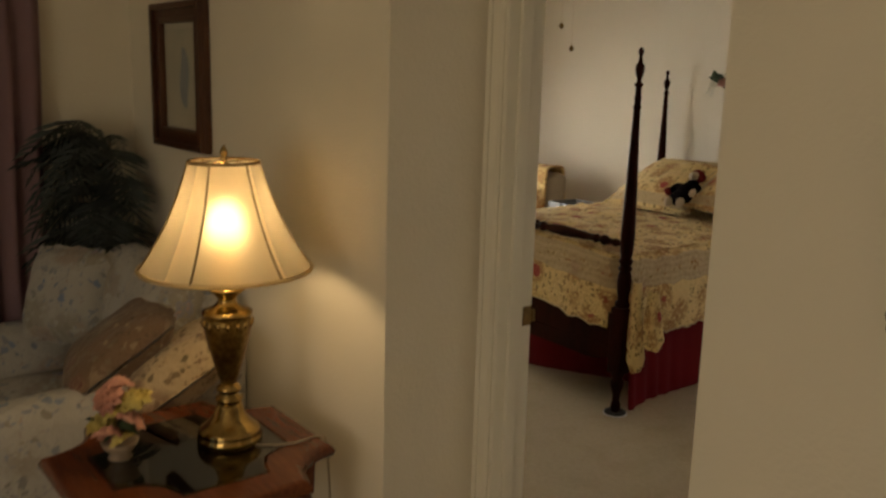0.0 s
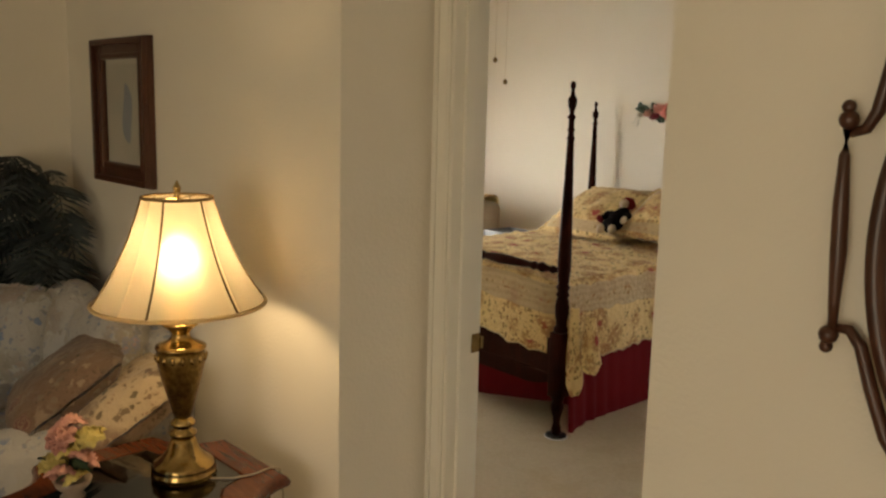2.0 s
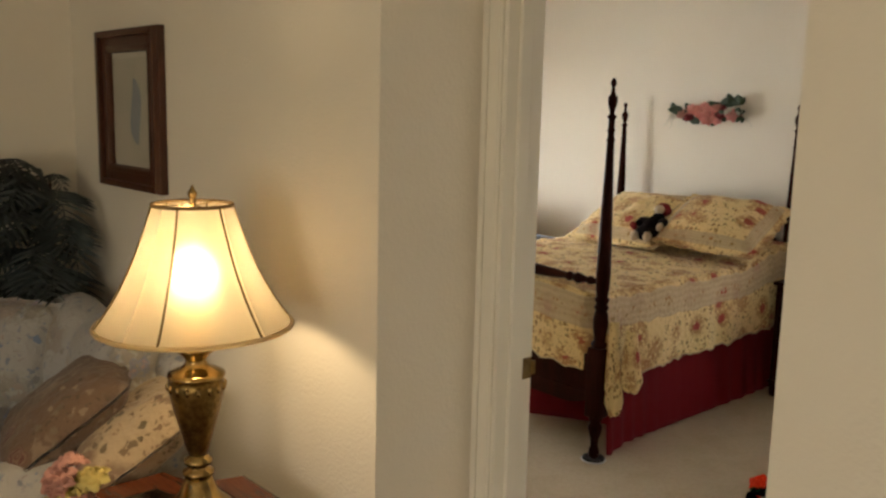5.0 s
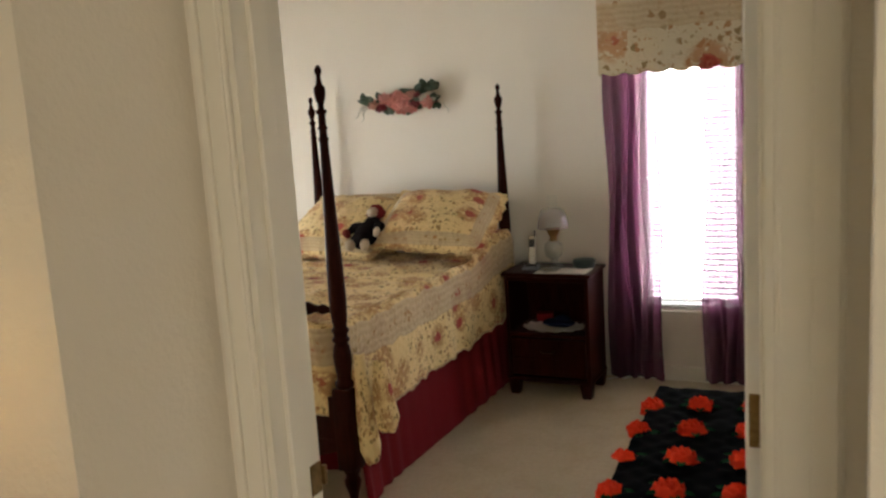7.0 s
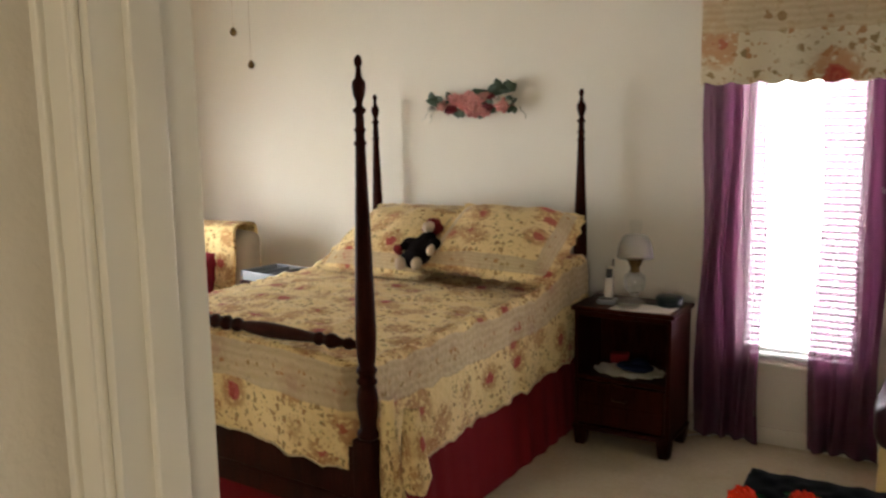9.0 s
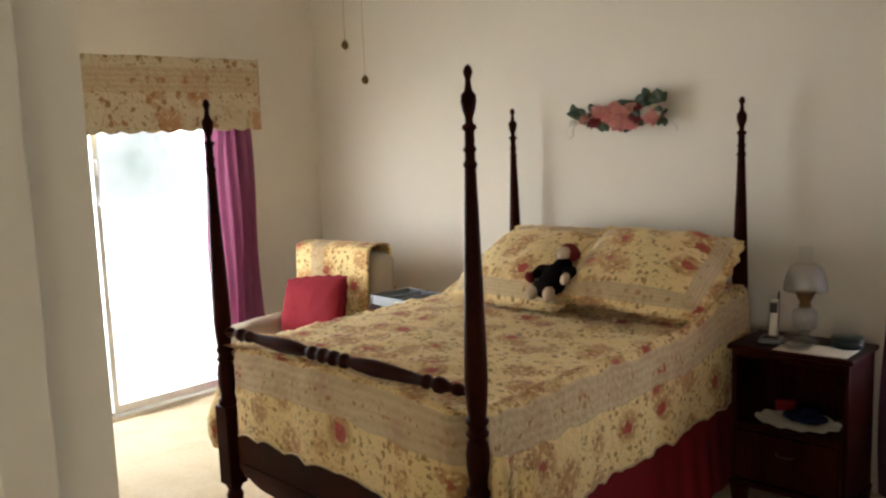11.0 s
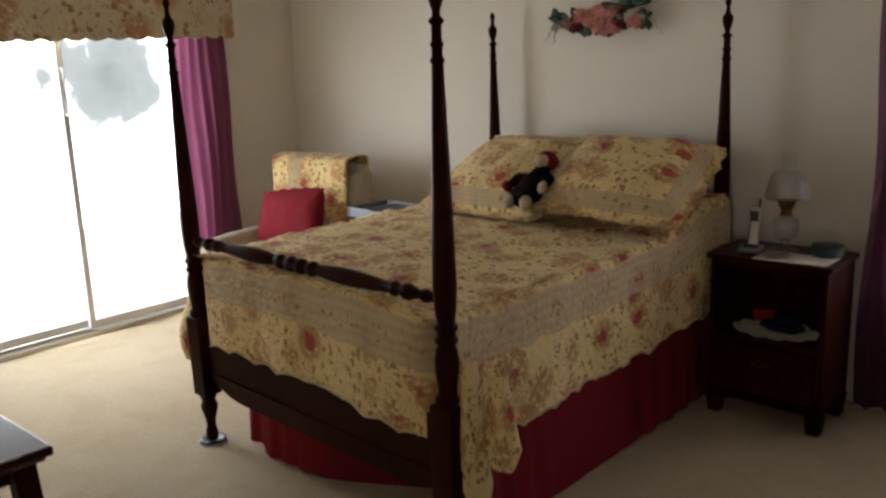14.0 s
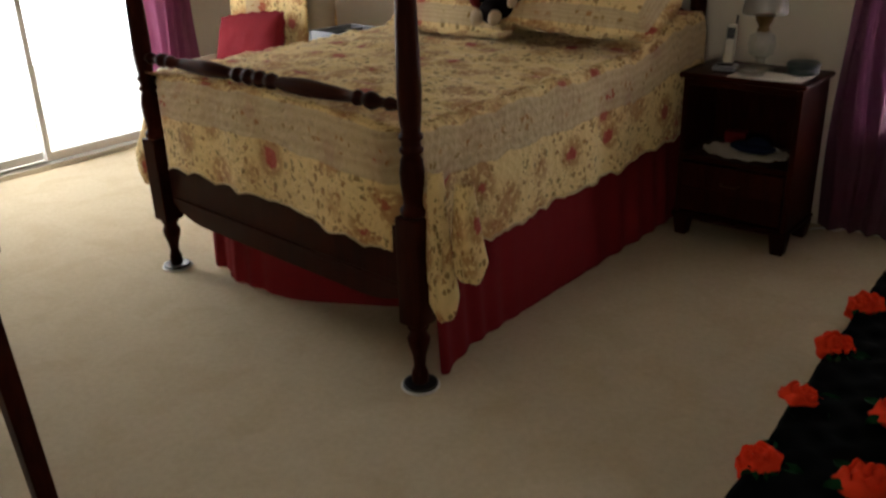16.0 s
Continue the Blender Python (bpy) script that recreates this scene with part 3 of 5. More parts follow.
# ---- the bed ----
bed = thing("four_poster_bed", pose(0, 0, 0), "dark mahogany four-poster bed with turned posts", "bed")
POST = [(0.020, 0.012), (0.026, 0.02), (0.026, 0.05), (0.018, 0.075), (0.022, 0.11), (0.034, 0.15), (0.036, 0.17), (0.026, 0.195), (0.034, 0.205), (0.036, 0.22)]
SHAFT = [(0.034, 0.565), (0.040, 0.575), (0.040, 0.588), (0.030, 0.60), (0.029, 0.615), (0.036, 0.66), (0.038, 0.70), (0.033, 0.735), (0.026, 0.752), (0.035, 0.758), (0.036, 0.768),
         (0.029, 0.775), (0.029, 0.79), (0.036, 0.797), (0.036, 0.807), (0.028, 0.815), (0.033, 0.86), (0.036, 0.93), (0.0335, 1.05), (0.029, 1.20), (0.0225, 1.40), (0.017, 1.555),
         (0.021, 1.56), (0.021, 1.57), (0.016, 1.575), (0.0155, 1.60), (0.0195, 1.605), (0.0195, 1.612), (0.015, 1.617), (0.0145, 1.66), (0.022, 1.668), (0.022, 1.676), (0.012, 1.684), (0.012, 1.70),
         (0.019, 1.72), (0.0235, 1.745), (0.022, 1.765), (0.013, 1.775), (0.010, 1.79), (0.008, 1.81), (0.0135, 1.822), (0.014, 1.832), (0.009, 1.845), (0.001, 1.852)]


def post(x, y, top, lean=(0.0, 0.0)):
    """A turned bed post; lean is how far its foot stands out from under its top."""
    k = (top - 0.9) / (1.852 - 0.9)
    bm = lathe(POST, 20)
    box(bm, (-0.042, -0.042, 0.22), (0.042, 0.042, 0.565), 0.006)
    lathe([(r, z if z < 0.9 else 0.9 + (z - 0.9) * k) for r, z in SHAFT], 24, bm)
    for v in bm.verts:
        v.co.x -= lean[0] * v.co.z / top
        v.co.y -= lean[1] * v.co.z / top
    p = part("post", bm, WOOD, bed, smooth=False, m=pose(x + lean[0], y + lean[1], 0))
    for f in p.data.polygons:
        f.use_smooth = len(f.vertices) == 4 and abs(f.normal.z) < 0.98 and not (0.2 < f.center.z < 0.56 and max(abs(f.center.x), abs(f.center.y)) > 0.0405)
    cup = part("caster_cup", lathe([(0.052, 0), (0.056, 0.006), (0.056, 0.014), (0.050, 0.016), (0.034, 0.010)], 24), BLACKP, p, "black plastic floor cup", True)
    ring = tube([(0.059 * math.cos(a * 0.2618), 0.059 * math.sin(a * 0.2618), 0.004) for a in range(24)], 0.004, 6, None, True)
    part("cup_rim", ring, WHITEP, p, "pale cup rim", True)
    return p


post(0, 0, 1.855, (0.038, -0.054))
post(-1.36, 0, 1.82, (-0.048, 0.040))
post(-0.03, 1.925, 1.77)
post(-1.345, 1.93, 1.77)
# turned rail between the foot posts
half = [(0.013, 0.0), (0.014, 0.03), (0.020, 0.045), (0.021, 0.06), (0.014, 0.072), (0.018, 0.10), (0.026, 0.118), (0.027, 0.135), (0.018, 0.15), (0.017, 0.165), (0.024, 0.176), (0.024, 0.188),
        (0.017, 0.20), (0.022, 0.27), (0.028, 0.38), (0.029, 0.43), (0.024, 0.50), (0.018, 0.54), (0.017, 0.555), (0.026, 0.565), (0.027, 0.58), (0.018, 0.592), (0.018, 0.612), (0.027, 0.622), (0.028, 0.638), (0.020, 0.652), (0.022, 0.66)]
rail = lathe(half + [(r, 1.32 - z) for r, z in half[-2::-1]], 20)
part("foot_rail", rail, WOOD, bed, smooth=True, m=pose(0.0, -0.028, 0.884, 0, -90, -2.0) @ Matrix.Diagonal((1, 1, 1.045, 1)))
# footboard with an arched lower edge, headboard, side rails
fb = bmesh.new()


def fbz(u):
    e = min(u, 1 - u)
    return 0.245 + 0.055 * max(0.0, 1 - e / 0.16) ** 2


fbpts = [(-1.32 + 1.28 * i / 40, fbz(i / 40)) for i in range(41)]
for y0, y1 in ((-0.014, 0.014),):
    front = [fb.verts.new((x, y0, z)) for x, z in fbpts] + [fb.verts.new((-0.04, y0, 0.52)), fb.verts.new((-1.32, y0, 0.52))]
    back = [fb.verts.new((v.co.x, y1, v.co.z)) for v in front]
    fb.faces.new(front)
    fb.faces.new(back[::-1])
    for i in range(len(front)):
        j = (i + 1) % len(front)
        fb.faces.new((front[j], front[i], back[i], back[j]))
FBM = pose(0.045, -0.038, 0, 0, 0, -3.2) @ Matrix.Diagonal((1.05, 1, 1, 1))
part("footboard", fb, WOOD, bed, m=FBM)
part("footboard_moulding", boxes(((-1.30, -0.022, 0.318), (-0.06, -0.014, 0.334)), bevel=0.003), WOOD, bed, m=FBM)
hb = bmesh.new()
hpts = []
for i in range(41):
    u = i / 40
    hpts.append((-1.31 + 1.245 * u, 0.86 + 0.20 * math.sin(math.pi * u) ** 0.6))
f0 = [hb.verts.new((x, 1.915, z)) for x, z in hpts] + [hb.verts.new((-0.065, 1.915, 0.35)), hb.verts.new((-1.31, 1.915, 0.35))]
f1 = [hb.verts.new((v.co.x, 1.94, v.co.z)) for v in f0]
hb.faces.new(f0[::-1])
hb.faces.new(f1)
for i in range(len(f0)):
    j = (i + 1) % len(f0)
    hb.faces.new((f0[i], f0[j], f1[j], f1[i]))
part("headboard", hb, WOOD, bed)
for x0, x1 in ((-0.055, -0.03), (-1.335, -1.31)):
    part("side_rail", boxes(((x0, 0.04, 0.26), (x1, 1.89, 0.40)), bevel=0.004), WOOD, bed)
part("mattress", boxes(((-1.33, 0.03, 0.41), (-0.03, 1.91, 0.79)), bevel=0.05), CREAM, bed)

# pleated red bed skirt on two sides and the foot
skirt = thing("bed_skirt", pose(-0.67, 1.0, 0), "dark red pleated bed skirt hanging under the quilt", "bed skirt")


def skirt_panel(name, run, length, label):
    """One hanging panel: run(s, sway, v) gives the place at s metres along and v of the way down."""
    bm = bmesh.new()

    def at(u, v):
        s = u * length
        sway = (0.007 * (0.45 + 0.55 * math.sin(s * 5.3 + 1)) * math.sin(s * 52 + 5 * math.sin(s * 3.1)) + 0.006 * fbm(s * 4, 0.3)) * (0.4 + 0.7 * v)
        p = run(s, sway, v)
        p.z = 0.43 - v * (0.424 + 0.002 * math.sin(s * 7))
        return p
    grid(at, int(length * 150), 8, bm)
    for v in bm.verts:
        v.co -= Vector((-0.67, 1.0, 0))
    return part(name, bm, RED, skirt, label, True)


skirt_panel("side_panel", lambda s, w, v: Vector((-1.345 - w - 0.02 * v, 1.86 - s, 0)), 1.60, "")


def foot_run(s, w, v):
    k = min(1.0, max(0.0, (s - 0.42) / 0.75))
    step = 0.05 if s < 0.16 else 0.0
    return Vector((-1.285 + s, 0.115 - w - 0.02 * v + step + 0.30 * k * k * (3 - 2 * k), 0))


skirt_panel("foot_panel", foot_run, 1.25, "")


def east_run(s, w, v):
    bulge = 0.05 * math.exp(-((s - 0.03) / 0.07) ** 2) * v
    return Vector((-0.02 + w + 0.030 * v + bulge, 0.08 + s - bulge * 1.2, 0))


skirt_panel("side_panel", east_run, 1.78, "")

# the quilt: flat cloth coordinates a, b bent over the mattress
QT = 0.845
QX0, QX1, QY0 = -1.375, 0.025, -0.012
QHX, QHY = 0.475, 0.405


def quilt_point(a, b):
    """a across, b along, in cloth metres; returns the place and the distance from the hem."""
    r = 0.07
    sx = max(QX0 - a, a - QX1, 0.0)
    sy = max(QY0 - b, 0.0)
    hem = 9.0
    x, y = min(max(a, QX0), QX1), max(b, QY0)
    crown = 0.028 * (1 - ((a - (QX0 + QX1) / 2) / 0.71) ** 2) if QX0 < a < QX1 else 0.0
    head = min(1.0, max(0.0, (b - 1.25) / 0.45))
    raised = 0.085 * head * head * (3 - 2 * head)
    z = QT + crown + raised - 0.02 + 0.006 * fbm(a * 5, b * 5) + 0.015 * fbm(a * 5, b * 15, 3)
    # rounded edge
    def drop(s):
        if s <= 0:
            return 0.0, 0.0
        if s < r * 1.57:
            t = s / r
            return r * math.sin(t) * 0.55, r * (1 - math.cos(t))
        return r * 0.55, r + (s - r * 1.57)
    ox, dx = drop(sx)
    oy, dy = drop(sy)
    side = 1 if a > QX1 else -1
    # the foot end stands slightly askew to the head
    y -= (0.062 * min(1.0, max(0.0, (a - QX0) / (QX1 - QX0))) - 0.012) * max(0.0, 1 - max(b, 0.0) / 0.6)
    fold = 0.012 * math.sin(b * 17 + 1.3 * math.sin(b * 6)) + 0.010 * fbm(b * 4, 1.0, 5)
    foldy = 0.010 * math.sin(a * 15 + math.sin(a * 7)) + 0.008 * fbm(a * 4, 2.0, 7)
    near = max(0.0, 1 - abs(a - 0.01) / 0.09, 1 - abs(a + 1.36) / 0.09)
    tuck = near * near * (3 - 2 * near)
    if sx > 0 and sy <= 0:
        k = min(1, dx / 0.4)
        lift = 0.05 * max(0.0, (b - 0.9) / 1.0) + 0.02 * max(0.0, (b - 1.45) / 0.45) ** 2 - raised / QHX
        x += side * (ox - 0.03 + (fold + 0.012) * k)
        if side < 0:
            x -= 0.15 * k * math.exp(-max(0.0, b - 0.05) / 0.30)
        z -= dx * (1 - lift)
        y += 0.05 * min(1, sx / 0.05) * max(0.0, 1 - (b - QY0) / 0.15)
    elif sy > 0 and sx <= 0:
        k = min(1, dy / 0.4)
        y -= oy - 0.03 + (foldy + 0.004) * k - 0.085 * tuck * min(1, sy / 0.06)
        z -= dy * (1 + 0.13 * min(1.0, max(0.0, (a - QX0) / (QX1 - QX0))) ** 1.5)
    elif sx > 0 and sy > 0:
        # the corner hangs as a free fold beside the post
        d = max(dx, dy)
        t = sx / (sx + sy + 1e-6)
        k = min(1, d / 0.35)
        x += side * (ox - 0.03 + 0.045 * k * (0.6 + 0.6 * math.sin(t * 7.5)) + (0.035 if side > 0 else 0.16) * k * t)
        y += 0.055 + 0.035 * k * math.sin(t * 6.0)
        z -= d + min(sx, sy) * (0.25 if side > 0 else 0.28)
    return Vector((x, y, z))


def quilt_mesh():
    bm = bmesh.new()
    hl = bm.verts.layers.float.new("hem")
    uvl = bm.loops.layers.uv.new("UVMap")
    a0, a1, b0, b1 = QX0 - QHX, QX1 + QHX, QY0 - QHY, 1.89
    na, nb = 130, 130
    vs = []
    for i in range(na + 1):
        row = []
        for j in range(nb + 1):
            a, b = a0 + (a1 - a0) * i / na, b0 + (b1 - b0) * j / nb
            ha = min(a - a0, a1 - a)
            hb_ = b - b0
            # scalloped hem
            sa = 0.014 * abs(math.sin(b * math.pi / 0.16)) * max(0, 1 - ha / 0.05)
            sb = 0.014 * abs(math.sin(a * math.pi / 0.16)) * max(0, 1 - hb_ / 0.05)
            aa = a + (sa if a < -0.67 else -sa)
            bb = b + sb
            vert = bm.verts.new(quilt_point(aa, bb))
            vert[hl] = min(ha, hb_ + 0.055)
            row.append((vert, a, b))
        vs.append(row)
    for i in range(na):
        for j in range(nb):
            q = (vs[i][j], vs[i + 1][j], vs[i + 1][j + 1], vs[i][j + 1])
            f = bm.faces.new([t[0] for t in q])
            for lp, t in zip(f.loops, q):
                lp[uvl].uv = (t[1], t[2])
    return bm


quilt = part("quilt", quilt_mesh(), QUILT, smooth=True)
tagged(quilt, "cream quilted bedspread with red roses and scalloped hem", "quilt")
hemline = [quilt_point(QX1 + QHX - 0.014 * abs(math.sin(b * math.pi / 0.16)), b) + Vector((0.002, 0, 0)) for b in [0.02 + i * 0.02 for i in range(90)]]


def corner_fold(cx, cy, top, length, w0, w1, seed):
    """A loose hanging fold of the quilt's corner with a rounded lower edge."""
    bm = bmesh.new()
    hl = bm.verts.layers.float.new("hem")
    uvl = bm.loops.layers.uv.new("UVMap")
    e, f = Vector((0.74, 0.67, 0)), Vector((0.67, -0.74, 0))
    rows = []
    for i in range(29):
        u = i / 28
        row = []
        for j in range(33):
            v = j / 32
            w = w0 + (w1 - w0) * v
            k = 2 * u - 1
            p = Vector((cx, cy, 0)) + e * (k * w / 2 + 0.012 * v * v) + f * (0.030 * math.sqrt(max(0.0, 1 - k * k)) * (0.5 + 0.5 * v) + 0.006 * math.sin(u * 9 + seed) * v)
            p.z = top - length * v * (1 - 0.16 * abs(k) ** 2.5) + 0.006 * math.sin(u * 11 + seed) * v
            vert = bm.verts.new(p)
            vert[hl] = 0.02 + (1 - v) * length * 0.5
            row.append((vert, k * w * 1.3, p.z))
        rows.append(row)
    for a, b in zip(rows, rows[1:]):
        for j in range(32):
            q = (a[j], b[j], b[j + 1], a[j + 1])
            fc = bm.faces.new([t[0] for t in q])
            for lp, t in zip(fc.loops, q):
                lp[uvl].uv = (t[1] + seed, t[2])
    return bm


for args in ((0.082, 0.000, 0.70, 0.47, 0.030, 0.085, 1.3), (0.135, 0.065, 0.66, 0.31, 0.040, 0.100, 2.9)):
    fold = part("corner_fold", corner_fold(*args), QUILT, quilt, "hanging corner fold", True)
    fold.modifiers.new("thickness", "SOLIDIFY").thickness = 0.008
BIND = cloth("cream_binding", (0.62, 0.48, 0.28))
part("binding", tube(hemline, 0.0045, 6), BIND, quilt, "cream scalloped edge binding", True)
footline = [quilt_point(a, QY0 - QHY + 0.014 * abs(math.sin(a * math.pi / 0.16))) for a in [-1.28 + i * 0.02 for i in range(61)]]
part("binding", tube(footline, 0.0045, 6), BIND, quilt, "cream scalloped edge binding", True)
sol = quilt.modifiers.new("thickness", "SOLIDIFY")
sol.thickness, sol.offset = 0.008, -1


def pillow_mesh(w, h, thick, seed, flange=0.05, nu=44, nv=30):
    """A plump pillow in a sham with a flat scalloped flange; in the xz plane, facing -y."""
    bm = bmesh.new()
    hl = bm.verts.layers.float.new("hem")
    uvl = bm.loops.layers.uv.new("UVMap")
    for side in (-1, 1):
        vs = []
        for i in range(nu + 1):
            row = []
            for j in range(nv + 1):
                u, v = 2 * i / nu - 1, 2 * j / nv - 1
                fu, fv = flange / w * 2, flange / h * 2
                iu, iv = min(1, abs(u) / (1 - fu)), min(1, abs(v) / (1 - fv))
                puff = max(0.0, (1 - iu ** 3)) ** 0.55 * max(0.0, (1 - iv ** 3)) ** 0.55
                x, z = u * w / 2, v * h / 2
                e = max(abs(u), abs(v))
                sc = 1 - 0.045 * max(0, (e - 0.90) / 0.10) * abs(math.sin((x + z) * math.pi / 0.10))
                pinch = 1 - 0.05 * (abs(u * v)) ** 2
                y = side * (thick / 2 * puff + 0.004) + 0.012 * fbm(x * 6, z * 6, seed) * (0.4 + puff)
                vert = bm.verts.new((x * sc * pinch, y, z * sc * pinch))
                vert[hl] = 0.255 + (min((1 - abs(u)) * w / 2, (1 - abs(v)) * h / 2) - 0.05) * 2.8
                row.append((vert, x, z))
            vs.append(row)
        for i in range(nu):
            for j in range(nv):
                q = [vs[i][j], vs[i + 1][j], vs[i + 1][j + 1], vs[i][j + 1]]
                if side > 0:
                    q = q[::-1]
                f = bm.faces.new([t[0] for t in q])
                for lp, t in zip(f.loops, q):
                    lp[uvl].uv = (t[1] + seed * 1.7, t[2] + seed)
    bmesh.ops.remove_doubles(bm, verts=bm.verts, dist=0.0005)
    return bm


def pillow(name, m, w, h, t, seed, material, label, cat="pillow", group="", flange=0.05):
    p = part(name, pillow_mesh(w, h, t, seed, flange), material, smooth=True, m=m)
    return tagged(p, label, cat, group)


pillow("pillow", pose(-0.805, 1.375, 1.005, -64, 0, -2), 0.74, 0.64, 0.22, 1, QUILT_PLAIN, "cream floral pillow sham lying against the headboard", group="bed pillows")
pillow("pillow", pose(-0.190, 1.365, 1.045, -66, 3, 7), 0.70, 0.64, 0.20, 2.3, QUILT_PLAIN, "cream floral pillow sham with a red rose, overlapping the other", group="bed pillows")
pillow("pillow", pose(-0.66, 1.76, 1.01, -40, 0, 0), 1.30, 0.34, 0.2, 4.1, QUILT_PLAIN, "cream floral bolster pillow lying behind the shams", group="bed pillows", flange=0.02)


def blob(bm, c, r, sub=2, sq=(1, 1, 1), rot=None):
    m = Matrix.Translation(c) @ (rot.to_4x4() if rot else Matrix()) @ Matrix.Diagonal((*[r * s for s in sq], 1))
    res = bmesh.ops.create_icosphere(bm, subdivisions=sub, radius=1, matrix=m)
    return res["verts"]


# rag doll, one plain mesh
dm = bmesh.new()


def dolled(mi, *args, **kw):
    vs = set(blob(dm, *args, **kw))
    for f in dm.faces:
        if all(v in vs for v in f.verts):
            f.material_index = mi


dolled(0, (0, 0, 0.130), 0.070, 3, (0.95, 0.62, 1.25))
dolled(0, (0.0, 0.0, 0.070), 0.078, 3, (1.05, 0.60, 0.75))
dolled(0, (0.0, 0.0, 0.215), 0.040, 2, (1.3, 0.7, 0.8))
dolled(0, (-0.075, -0.01, 0.165), 0.026, 2, (1.9, 0.9, 1.0))
dolled(0, (0.075, -0.01, 0.150), 0.026, 2, (1.5, 0.9, 1.5))
dolled(1, (0.0, -0.030, 0.255), 0.034, 3, (1.0, 0.8, 0.95))
dolled(2, (0.0, -0.002, 0.290), 0.046, 3, (1.12, 0.95, 0.85))
dolled(2, (0.040, -0.005, 0.262), 0.022, 2)
dolled(2, (-0.040, -0.005, 0.268), 0.020, 2)
dolled(2, (-0.122, -0.015, 0.105), 0.026, 2)
dolled(0, (-0.100, -0.014, 0.135), 0.022, 2, (1.0, 0.9, 1.6))
dolled(1, (0.095, -0.025, 0.095), 0.024, 2, (0.9, 0.9, 1.4))
dolled(1, (-0.055, -0.015, 0.012), 0.030, 2, (0.95, 0.9, 1.3))
dolled(1, (0.045, -0.015, 0.006), 0.029, 2, (0.9, 0.9, 1.35))
for v in dm.verts:
    v.co += 0.006 * Vector((fbm(v.co.x * 30, v.co.y * 30, v.co.z * 30), fbm(v.co.z * 30, v.co.y * 30, 4), fbm(v.co.x * 30, 9, v.co.z * 30)))
doll = part("rag_doll", dm, DOLLB, smooth=True, m=pose(-0.525, 1.050, 0.938, -53, -4, -3) @ Matrix.Diagonal((0.96, 1.06, 0.95, 1)))
doll.data.materials.append(CREAM)
doll.data.materials.append(BURG)
tagged(doll, "small rag doll in black dress and red hat, on the bed", "doll")

# ---- nightstand ----
ns = thing("nightstand", pose(0.088, 1.582, 0), "dark wooden nightstand with open shelf and drawer", "nightstand")
W, D, H = 0.485, 0.315, 0.715
part("top", boxes(((-0.015, -0.02, H - 0.022), (W + 0.018, D + 0.005, H)), bevel=0.008), WOOD, ns)
part("side_panel", boxes(((0.0, 0.0, 0.09), (0.022, D, H - 0.022)), bevel=0.003), WOOD, ns)
part("side_panel", boxes(((W - 0.022, 0.0, 0.09), (W, D, H - 0.022)), bevel=0.003), WOOD, ns)
part("back_panel", boxes(((0.022, D - 0.014, 0.09), (W - 0.022, D, H - 0.022))), WOOD, ns)
part("shelf", boxes(((0.022, -0.006, 0.346), (W - 0.022, D - 0.014, 0.370)), bevel=0.005), WOOD, ns)
part("front_rail", boxes(((0.022, 0.0, H - 0.050), (W - 0.022, 0.018, H - 0.022)), bevel=0.003), WOOD, ns)
part("bottom_board", boxes(((0.022, 0.0, 0.09), (W - 0.022, D - 0.014, 0.11))), WOOD, ns)
dr = part("drawer", boxes(((0.026, -0.010, 0.125), (W - 0.026, 0.28, 0.340)), bevel=0.004), WOOD, ns)
part("drawer_moulding", boxes(((0.040, -0.014, 0.222), (W - 0.040, -0.010, 0.230)), bevel=0.0015), WOOD, dr)
part("drawer_pull", tube([(0.205, -0.012, 0.272), (0.21, -0.026, 0.266), (0.275, -0.026, 0.266), (0.28, -0.012, 0.272)], 0.0045, 8), PULL, dr, "small dull metal drawer pull")
part("base_moulding", boxes(((-0.008, -0.014, 0.088), (W + 0.008, D, 0.106)), bevel=0.006), WOOD, ns)
for x in (0.03, W - 0.03):
    for y in (0.03, D - 0.03):
        ft = bmesh.new()
        box(ft, (x - 0.036, y - 0.036, 0.0), (x + 0.036, y + 0.036, 0.088), 0.010)
        for v in ft.verts:
            k = 1 - 0.28 * (1 - v.co.z / 0.088)
            v.co.x, v.co.y = x + (v.co.x - x) * k, y + (v.co.y - y) * k
        part("foot", ft, WOOD, ns)


def disc_cloth(rx, ry, seed, ruffle=0.010, n=48):
    bm = bmesh.new()
    rings = []
    for k in range(9):
        f = k / 8
        row = []
        for i in range(n * 2):
            a = math.pi * i / n
            sc = 1 + (0.035 * abs(math.sin(a * 12)) if f > 0.85 else 0)
            z = 0.003 + ruffle * math.sin(a * 12 + seed) * max(0, f - 0.7) / 0.3 * 0.5 + 0.001 * f + (ruffle * 0.6 if f == 1 else 0)
            row.append(bm.verts.new((rx * f * sc * math.cos(a) if f else 0.001 * math.cos(a), ry * f * sc * math.sin(a) if f else 0.001 * math.sin(a), z)))
        rings.append(row)
    for a, b in zip(rings, rings[1:]):
        for i in range(n * 2):
            j = (i + 1) % (n * 2)
            bm.faces.new((a[i], b[i], b[j], a[j]))
    bm.faces.new(rings[0])
    return bm


